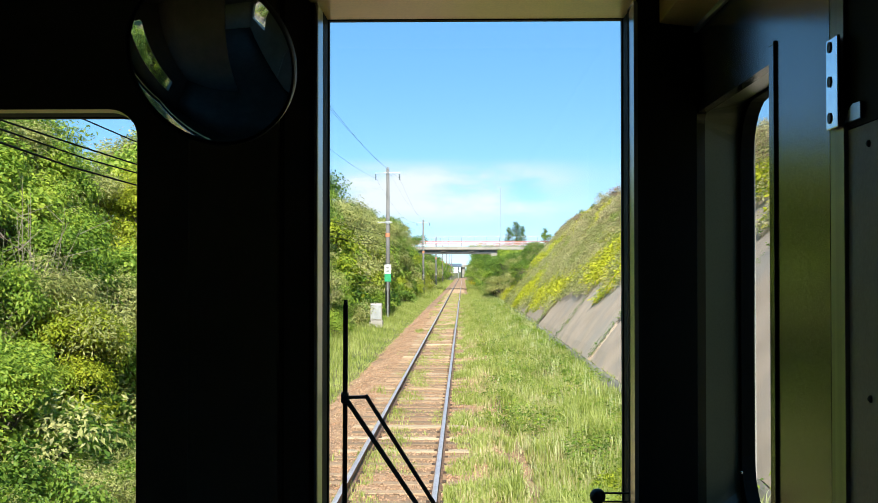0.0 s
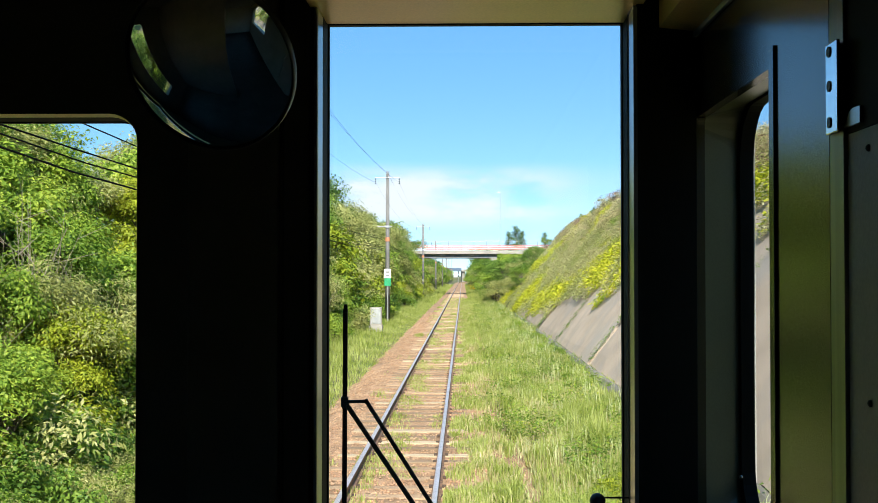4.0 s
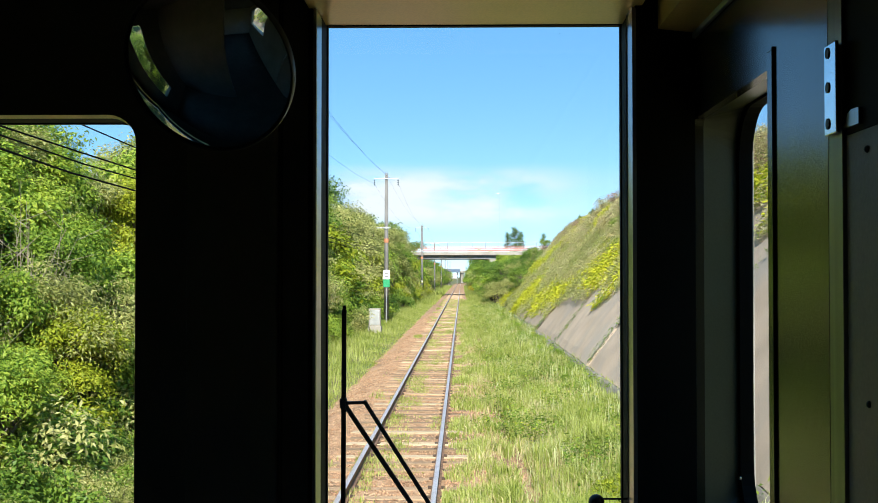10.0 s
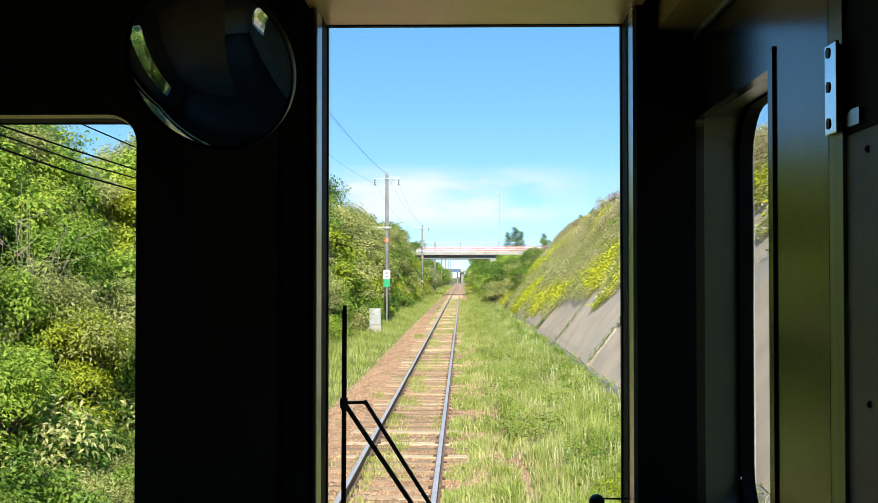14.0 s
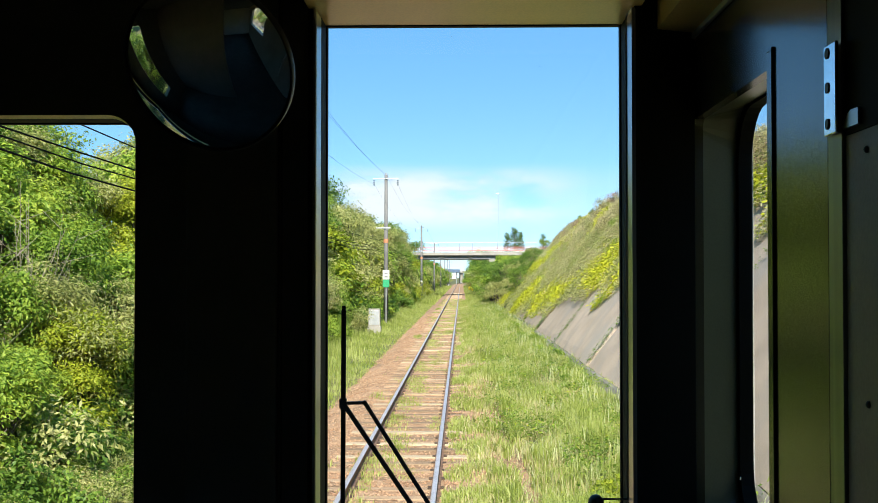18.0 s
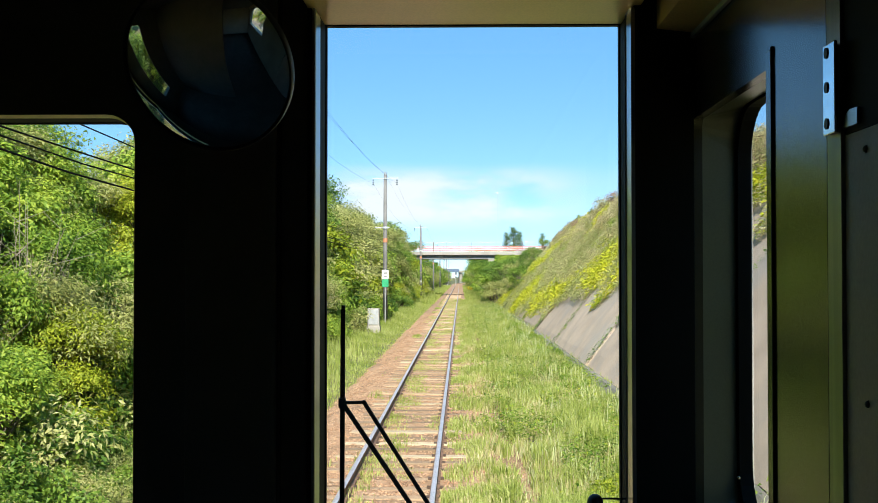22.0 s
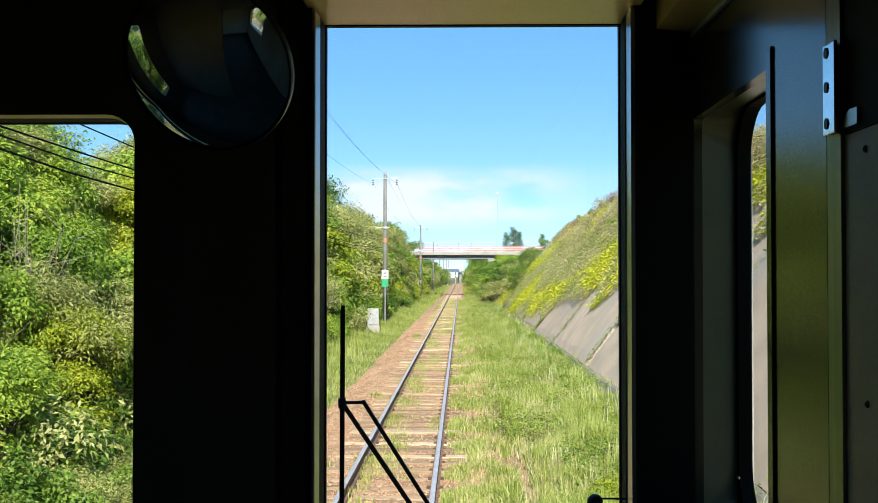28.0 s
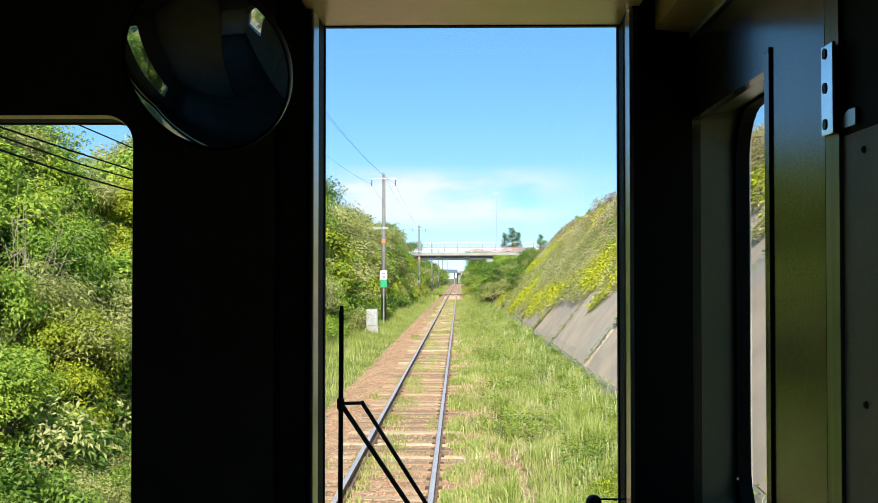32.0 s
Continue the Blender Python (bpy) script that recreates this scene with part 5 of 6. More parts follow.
def grass():
    rng = np.random.default_rng(9)
    zz = lambda x, y: np.array([ground_z(a, b) for a, b in zip(x, y)])
    # right verge: thin between the sleepers' ends, thick and tall towards the wall, with a bare strip of stones in it
    n = 300000
    y = 9.5 + 120 * rng.random(n) ** 1.75
    x = 0.66 + 3.75 * rng.random(n)
    patch = np.array([noise.noise(Vector((a * 1.1, b * 0.55, 31.0))) + 0.5 * noise.noise(Vector((a * 3.0, b * 2.2, 5.0))) for a, b in zip(x, y)])
    cover = 0.16 - np.clip((x - 0.66) / 0.5, 0, 1) * 0.36 - np.clip((x - 1.9) / 0.8, 0, 1) * 0.18
    bare = np.exp(-((x - 1.72 - 0.08 * np.sin(y * 0.5)) / 0.13) ** 2) * (0.85 + 0.4 * np.sin(y * 0.9) + 0.35 * np.sin(y * 2.3))
    thin = patch + rng.normal(0, 0.12, n) > cover + bare
    x, y, patch = x[thin], y[thin], patch[thin]
    bed = -0.19 - 0.24 * np.clip((x - 1.35) / 0.7, 0, 1) ** 1.5
    z = np.maximum(zz(x, y), np.where(x < 2.15, bed, -9)) - 0.01
    tall = (0.30 + 0.62 * np.clip((x - 0.8) / 1.3, 0, 1) - 0.35 * np.clip((x - 2.9) / 1.2, 0, 1)) * np.clip(0.85 + 0.9 * patch, 0.4, 1.7)
    dry = patch + rng.normal(0, 0.22, len(x)) < -0.12
    for nm, k, m, lab in (("verge_grass", ~dry, M_GRASS, "pale green grass along the track's edge"), ("verge_straw", dry, M_STRAW, "dry grass mixed into the verge")):
        tagged(part(nm, blades(nm, np.stack([x[k], y[k], z[k]], 1), 0.47 * tall[k], 0.014, m, rng, 0.5)), lab, "grass", kind="stuff")
    # pale seed stalks that stand over the rest
    n = 15000
    y = 10 + 100 * rng.random(n) ** 1.6
    x = rng.uniform(1.2, 4.2, n)
    q = np.array([noise.noise(Vector((a * 1.6, b * 0.9, 71.0))) for a, b in zip(x, y)])
    k = q > 0.02
    x, y = x[k], y[k]
    tagged(part("seed_stalks", blades("seed_stalks", np.stack([x, y, np.maximum(zz(x, y), -0.36)], 1), np.clip(0.26 + 0.14 * (x - 1.2), 0.26, 0.55), 0.011, M_SEED, rng, 0.35)),
           "pale seed stalks over the verge grass", "grass", kind="stuff")
    n = 95000
    y = 10 + 100 * rng.random(n) ** 1.6
    x = rng.uniform(0.8, 4.3, n)
    q = np.array([noise.noise(Vector((a * 0.8, b * 0.5, 51.0))) for a, b in zip(x, y)])
    k = q + 0.12 * (x - 2.5) > 0.0
    x, y = x[k], y[k]
    p = np.stack([x, y, np.maximum(zz(x, y), -0.30) + rng.uniform(0.02, 0.36, len(x)) * np.clip(x - 0.5, 0.2, 1)], 1)
    lime = rng.random(len(x)) < 0.08
    for nm, kk, m in (("verge_weeds", ~lime, M_LEAF), ("lime_weeds", lime, M_LEAF_LIME)):
        tagged(part(nm, leaves(nm, p[kk], np.tile([0, 0, 1.0], (kk.sum(), 1)), 0.078, m, rng, 2.4)), "low leafy weeds among the verge grass", "weeds", kind="stuff")
    # left verge, shorter
    n = 62000
    y = 12 + 130 * rng.random(n) ** 1.6
    x = -2.0 - 3.2 * rng.random(n)
    z = zz(x, y) - 0.02
    tagged(part("bank_grass", blades("bank_grass", np.stack([x, y, z], 1), 0.26 * np.clip((-x - 1.4) / 1.5, 0.35, 1.2), 0.014, M_GRASS, rng)),
           "green grass between the track and the hedge", "grass", kind="stuff")
    # weeds between and beside the rails, thicker further on
    n = 110000
    y = 10 + 130 * rng.random(n) ** 1.35
    x = rng.uniform(-1.3, 1.2, n)
    q = np.array([noise.noise(Vector((a * 1.4, b * 0.45, 61.0))) + 0.6 * noise.noise(Vector((a * 4.0, b * 2.5, 15.0))) for a, b in zip(x, y)])
    k = q + rng.normal(0, 0.1, n) > np.where(np.abs(x) < 0.5, 0.10, 0.26) - 0.0040 * np.clip(y - 18, 0, 80) + np.where(x < -0.7, 0.35, 0.0)
    x, y, q = x[k], y[k], q[k]
    tagged(part("track_weeds", blades("track_weeds", np.column_stack([x, y, np.full(len(x), -0.19)]), 0.07 + 0.12 * np.clip(q, 0, 0.8), 0.011, M_GRASS, rng, 0.6)),
           "small weeds sprouting from the ballast", "weeds", kind="stuff")
    # far verges, and those beside the train
    n = 42000
    y = np.where(rng.random(n) < 0.45, rng.uniform(120, 330, n), rng.uniform(-14, 13, n))
    x = np.where(rng.random(n) < 0.5, rng.uniform(1.5, 4.3, n), rng.uniform(-5.0, -1.9, n))
    tagged(part("far_verge_grass", blades("far_verge_grass", np.stack([x, y, zz(x, y) - 0.02], 1), np.where(y > 100, 0.6, 0.2), np.where(y > 100, 0.04, 0.016), M_GRASS, rng)),
           "grass on the further verges", "grass", kind="stuff")


grass()


def slope_cover():
    """Creepers, weeds and straw over the upper slope, hanging over the slabs' edges."""
    rng = np.random.default_rng(19)
    L = SLOPE_LONG
    n = 330000
    y = np.where(rng.random(n) < 0.88, 22 + 106 * rng.random(n) ** 1.25, rng.uniform(-32, 22, n))
    u = rng.uniform(0.2, L + 0.6, n)
    top = np.array([slab_top(a) for a in y])
    patch = np.array([noise.noise(Vector((a * 0.33, b * 0.5, 3.0))) for a, b in zip(y, u)])
    tongue = np.array([noise.noise(Vector((a * 0.55, 2.0, 8.0))) for a in y])
    keep = (u > top - 0.25 + patch * 0.9 - np.clip(tongue, 0, 1) * 1.8) | ((patch > 0.5) & (y > 44))
    y, u, patch, top = y[keep], u[keep], patch[keep], top[keep]
    m = len(y)
    lump = np.array([noise.noise(Vector((a * 0.5, b * 0.6, 17.0))) + 0.5 * noise.noise(Vector((a * 1.4, b * 1.6, 27.0))) for a, b in zip(y, u)])
    off = 0.14 + np.abs(rng.normal(0, 0.10, m)) + 0.22 * np.clip(lump, 0, 1)
    out = np.array(SLOPE_OUT)
    p = np.array([slope_point(min(b, L), a, c) for a, b, c in zip(y, u, off)])
    p[:, 0] += np.clip(u - L, 0, None)
    tint = np.array([1.35 * noise.noise(Vector((a * 0.13, b * 0.34, 13.0))) + 0.5 * noise.noise(Vector((a * 0.9, b * 1.1, 43.0))) for a, b in zip(y, u)]) + rng.normal(0, 0.14, m)
    low = np.clip(1.0 - np.abs(u - top - 0.9) / 1.7, 0, 1)          # the yellow-green band just over the concrete
    lime = tint + 0.66 * low + 0.35 * tongue[keep] + rng.normal(0, 0.1, m) > 0.50
    fresh = ~lime & (tint > 0.16) & (u < L * 0.75)
    dry = ~lime & ~fresh & (tint + 0.35 * (u / L - 0.6) > -0.14)
    rusty = ~lime & ~fresh & ~dry & (u > L * 0.8) & (rng.random(m) < 0.4)
    normal = np.tile(out * 0.6 + np.array([0, 0, 0.6]), (m, 1))
    for name, mask, mat, lab in (("slope_creeper", ~lime & ~fresh & ~dry & ~rusty, M_LEAF_OLIVE, "olive-green creepers spread over the cutting slope"),
                                 ("slope_straw", dry, M_STRAW, "dry straw-coloured stalks and leaves on the slope"),
                                 ("crest_brush", rusty, M_LEAF_RUST, "reddish-brown brush along the slope's crest"),
                                 ("slope_weeds", fresh, M_LEAF, "fresh green weeds on the cutting slope"),
                                 ("lime_creeper", lime, M_CREEPER, "yellow-green creeper hanging over the slabs")):
        ob = part(name, leaves(name, p[mask], normal[mask], 0.13 if mat is M_CREEPER else 0.09, mat, rng, 1.6 if mat is M_CREEPER else 2.2))
        tagged(ob, lab, "creeper", kind="stuff")
    # weeds rooted in the joints between the slabs
    yy, uu = [], []
    for j in JOINTS:
        if 8 < j < 70:
            q = rng.uniform(0.1, max(0.3, slab_top(j)), 500)
            k = np.array([noise.noise(Vector((j, a * 0.9, 4.0))) for a in q]) + rng.normal(0, 0.1, 500) > 0.05
            uu.append(q[k])
            yy.append(j - 0.05 + rng.normal(0, 0.06, k.sum()))
    y, u = np.concatenate(yy), np.concatenate(uu)
    p = np.array([slope_point(b, a, 0.13 + abs(c)) for a, b, c in zip(y, u, rng.normal(0, 0.05, len(u)))])
    tagged(part("joint_weeds", leaves("joint_weeds", p, np.tile(out * 0.6 + np.array([0, 0, 0.6]), (len(u), 1)), 0.07, M_LEAF_DARK, rng, 2.2)),
           "weeds growing in the joints of the slabs", "weeds", kind="stuff")
    n = 60000
    y = 22 + 108 * rng.random(n) ** 1.3
    u = rng.uniform(2.6, L + 1.2, n)
    q = np.array([noise.noise(Vector((a * 0.25, b * 0.4, 23.0))) for a, b in zip(y, u)])
    k = (q > -0.2) & (u > np.array([slab_top(a) for a in y]) + 1.2)
    y, u = y[k], u[k]
    p = np.array([slope_point(min(b, L), a) for a, b in zip(y, u)])
    p[:, 0] += np.clip(u - L, 0, None)
    tagged(part("straw_grass", blades("straw_grass", p, np.full(len(y), 0.5), 0.022, M_STRAW, rng, 0.5)), "dry straw-coloured grass near the slope's crest", "grass", kind="stuff")


slope_cover()


def yellow_flowers(x, y, s, seed):
    rng = np.random.default_rng(seed)
    t = thing("yellow_flowers", "clump of yellow wildflowers beside the ballast", "flowers", "yellow wildflowers by the track", m=pose(x, y, ground_z(x, y)))
    n = 500
    r = rng.random(n) ** 0.5 * s
    a = rng.uniform(0, 6.28, n)
    p = np.stack([r * np.cos(a), r * np.sin(a) * 1.6, np.zeros(n)], 1)
    part("stems", blades("stems", p, np.full(n, 0.55), 0.012, M_GRASS, rng, 0.25), t)
    p2 = p + np.stack([rng.normal(0, 0.05, n), rng.normal(0, 0.05, n), rng.uniform(0.35, 0.65, n)], 1)
    part("blooms", leaves("blooms", np.repeat(p2, 3, 0), np.tile([0, 0, 1.0], (3 * n, 1)), 0.06, M_BLOOM, rng, 1.2), t, "bright yellow blooms")


for i, y in enumerate((198.0, 206.0, 214.0, 221.0, 229.0, 238.0, 247.0, 258.0, 270.0, 284.0, 300.0, 318.0, 334.0, 348.0)):
    yellow_flowers(3.5 + 0.4 * math.sin(i * 2.1), y, 0.9, 60 + i)

# ---- poles and cables ----
POLE_X = -3.76
POLES = [-199.0, -133.0, -67.0, -1.0, 70.0, 133.0, 196.0, 259.0, 322.0, 385.0, 440.0]


def line_pole(y, first):
    x = POLE_X + bend(y)
    h = 8.95 if y < 100 else 8.6
    t = thing("utility_pole", "grey concrete pole with a steel crossarm and an orange band" if first else "grey concrete utility pole beside the line",
              "utility pole", "poles along the line", m=pose(x, y, 0))
    part("shaft", mesh_bm("shaft", tube([(0, 0, ground_z(x, y) - 0.3), (0, 0, h)], [0.155, 0.10], 16), M_POLE, True), t)
    part("pole_cap", (tube([(0, 0, h - 0.02), (0, 0, h + 0.14)], 0.085, 12), M_STEEL), t)
    arm = part("crossarm", (box(-0.78, 0.78, -0.15, -0.10, h - 0.265, h - 0.22, 0.005), M_STEEL), t)
    for sx in (-0.74, 0.74):
        for k in range(3):
            zc = h - 0.36 - 0.13 * k
            part("insulator", (tube([(sx, -0.125, zc + 0.05), (sx, -0.125, zc + 0.01), (sx, -0.125, zc - 0.045)], [0.02, 0.055, 0.03], 10), M_INSULATOR), arm)
    low = part("low_crossarm", (box(-0.62, 0.28, -0.17, -0.11, 5.62, 5.68, 0.005), M_STEEL), t)
    part("clamp_band", (tube([(0, 0, 5.56), (0, 0, 5.72)], 0.160, 14), M_STEEL), t)
    part("orange_band", (tube([(0, 0, 4.74), (0, 0, 4.98)], 0.156, 16), M_ORANGE), t, "orange marker band")
    plate_ = part("number_plate", (box(-0.10, 0.10, -0.172, -0.153, 2.02, 2.20, 0.003), M_WHITE), t, "white plate with dark bars")
    for k in range(2):
        part("number_bar", (box(-0.06 + 0.07 * k, -0.015 + 0.07 * k, -0.176, -0.1725, 2.06, 2.16), M_BLACK), plate_)
    return t


for i, y in enumerate(POLES):
    line_pole(y, y == 70.0)


def cables():
    rng = random.Random(4)
    for k, (dx, z, r, sag) in enumerate(((-0.74, 8.4, 0.0045, 0.9), (0.74, 8.4, 0.0045, 0.9), (-0.45, 4.92, 0.010, 0.35), (-0.2, 4.42, 0.011, 0.30),
                                         (-0.12, 4.30, 0.010, 0.30), (-0.3, 4.22, 0.013, 0.34), (0.0, 9.0, 0.004, 0.7))):
        pts = []
        for y0, y1 in zip(POLES, POLES[1:]):
            for j in range(14):
                q = j / 14
                y = y0 + (y1 - y0) * q
                wave = 0.05 * math.sin(y * 0.9 + k) * (k in (3, 4, 5))
                pts.append((POLE_X + dx + bend(y), y, z - 4 * sag * q * (1 - q) + wave))
        ob = part("line_cable", (tube(pts, r, 6), M_CABLE))
        tagged(ob, "black cable strung from pole to pole" if k > 1 else "thin overhead wire on the crossarms", "cable", "cables along the line")


cables()


# ---- lineside signs and boxes ----
def relay_box(x, y):
    t = thing("relay_box", "pale steel cabinet on a concrete foot", "cabinet", m=pose(x, y, ground_z(x, y)))
    part("foot", (box(-0.34, 0.34, -0.28, 0.28, -0.2, 0.35, 0.02), M_BRIDGE), t)
    c = part("cabinet", (box(-0.30, 0.30, -0.24, 0.24, 0.352, 1.25, 0.015), M_BRIDGE), t)
    part("cabinet_door", (box(-0.25, 0.25, -0.256, -0.242, 0.42, 1.18, 0.006), M_STEEL), c)


relay_box(-3.55, 58.0)


def white_stake(x, y):
    t = thing("kilometre_post", "short white post at the ballast's edge", "marker post", m=pose(x, y, ground_z(x, y)))
    part("post", (box(-0.06, 0.06, -0.06, 0.06, -0.2, 0.75, 0.012), M_WHITE), t)


white_stake(-2.8, 332.0)


def green_sign(x, y):
    t = thing("station_sign", "white board over a green board on a steel post", "sign", m=pose(x, y, ground_z(x, y)))
    part("post", (tube([(0, 0, -0.3), (0, 0, 3.3)], 0.045, 10), M_STEEL), t)
    b = part("white_board", (box(-0.2, 0.2, -0.08, -0.05, 2.72, 3.26, 0.01), M_WHITE), t)
    for k in range(2):
        part("mark", (box(-0.1, 0.1, -0.085, -0.0805, 2.82 + 0.2 * k, 2.92 + 0.2 * k), M_GIRDER), b)
    part("green_board", (box(-0.2, 0.2, -0.08, -0.05, 2.24, 2.70, 0.01), M_GREEN), t)


green_sign(-3.62, 68.0)


def yellow_sign(x, y):
    t = thing("yellow_sign", "plain yellow square board on a post", "sign", m=pose(x, y, ground_z(x, y)))
    part("post", (tube([(0, 0, -0.3), (0, 0, 2.4)], 0.04, 10), M_STEEL), t)
    part("board", (box(-0.35, 0.35, -0.08, -0.05, 1.9, 2.6, 0.01), M_YELLOW), t)


yellow_sign(-4.2, 318.0)


# ---- road bridge over the line ----
def road_bridge(y, soffit):
    t = thing("road_bridge", "concrete road bridge with red and white rails over the line", "bridge", m=pose(0, y, 0, 0, 0, -2.5))
    part("deck", (box(-22, 24, 0.0, 8.5, soffit + 0.56, soffit + 0.90, 0.03), M_BRIDGE), t)
    part("parapet_edge", (box(-22, 24, -0.25, -0.002, soffit + 0.55, soffit + 0.98, 0.03), M_BRIDGE), t)
    for gy in (0.5, 2.9, 5.3, 7.7):
        g = part("girder", (box(-9.5, 6.0, gy - 0.2, gy + 0.2, soffit, soffit + 0.548, 0.02), M_GIRDER), t)
        if gy < 1:
            for gx in (-6.5, -2.0, 2.2):
                part("bracket_block", (box(gx - 0.35, gx + 0.35, gy - 0.42, gy - 0.202, soffit + 0.25, soffit + 0.53, 0.02), M_BRIDGE), g)
    for x0, x1 in ((5.0, 6.6), (-10.5, -8.8)):
        part("abutment", (box(x0, x1, 0.1, 8.4, -0.6, soffit - 0.002 + (0.0 if x0 > 0 else 0.0), 0.03), M_BRIDGE), t)
    part("wing_wall", (box(6.602, 12.0, 0.2, 0.9, 0.2, soffit + 0.548, 0.03), M_BRIDGE), t)
    fence = part("fence_rail", (box(-22, 24, -0.16, -0.10, soffit + 2.38, soffit + 2.43, 0.005), M_STEEL), t)
    for k in range(25):
        part("fence_post", (box(-21.5 + 1.85 * k - 0.03, -21.5 + 1.85 * k + 0.03, -0.17, -0.09, soffit + 0.982, soffit + 2.379, 0.004), M_POLE), t)
    for z, m in ((1.06, M_STEEL), (1.19, M_RED), (1.32, M_STEEL), (1.45, M_RED), (1.58, M_STEEL), (1.71, M_RED)):
        part("guard_rail", (box(-22, 24, -0.08, -0.03, soffit + z, soffit + z + (0.085 if m is M_RED else 0.035), 0.015), m), t, "red guard rail" if m is M_RED else "pale grey guard rail")
    part("street_lamp_pole", (tube([(6.4, 0.6, soffit + 0.90), (6.4, 0.6, soffit + 9.6)], [0.03, 0.016], 10), M_STEEL), t)
    part("street_lamp_head", (box(6.0, 6.42, 0.53, 0.67, soffit + 9.57, soffit + 9.64, 0.02), M_STEEL), t)
    rng = np.random.default_rng(31)
    n = 9000
    p = np.stack([rng.uniform(6.0, 12.5, n), 0.05 - np.abs(rng.normal(0, 0.12, n)), rng.uniform(0, soffit + 0.9, n)], 1)
    part("ivy", leaves("ivy", p, np.tile([0, -1.0, 0.5], (n, 1)), 0.26, M_LEAF, rng, 1.4), t, "green ivy covering the wing wall")


road_bridge(BRIDGE_Y, 5.2)


def far_overpass(y):
    """The road overpass where the line curves away, with its dark parapet and the portal over the track."""
    t = thing("far_overpass", "distant concrete overpass with a dark slate parapet", "bridge", m=pose(0, y, 0, 0, 0, 4))
    part("deck", (box(-40, 14, 0, 8, 4.4, 4.95, 0.05), M_BRIDGE), t)
    part("parapet", (box(-40, 0.4, -0.25, -0.002, 4.5, 5.85, 0.03), M_ROOF), t, "dark slate parapet")
    part("portal_beam", (box(0.5, 14, -0.3, -0.002, 4.3, 5.2, 0.03), M_BRIDGE), t)
    for x0, x1 in ((0.6, 2.0), (8.4, 10.0), (-13.0, -11.6), (-27.0, -25.6)):
        part("pier", (box(x0, x1, 0.6, 7.4, -0.6, 4.399, 0.05), M_BRIDGE), t)
    for k in range(12):
        part("fence_slat", (box(-7.4 + 0.55 * k, -7.1 + 0.55 * k, -0.9, -0.84, 1.9, 4.1, 0.01), M_WHITE), t, "white upright slat")
    part("fence_rail", (box(-7.5, -0.9, -0.835, -0.78, 1.8, 2.0, 0.01), M_WHITE), t)
    for x in (-7.3, -4.2, -1.1):
        part("fence_post", (box(x - 0.06, x + 0.06, -0.82, -0.70, -0.6, 4.2, 0.01), M_STEEL), t)


far_overpass(488.0)


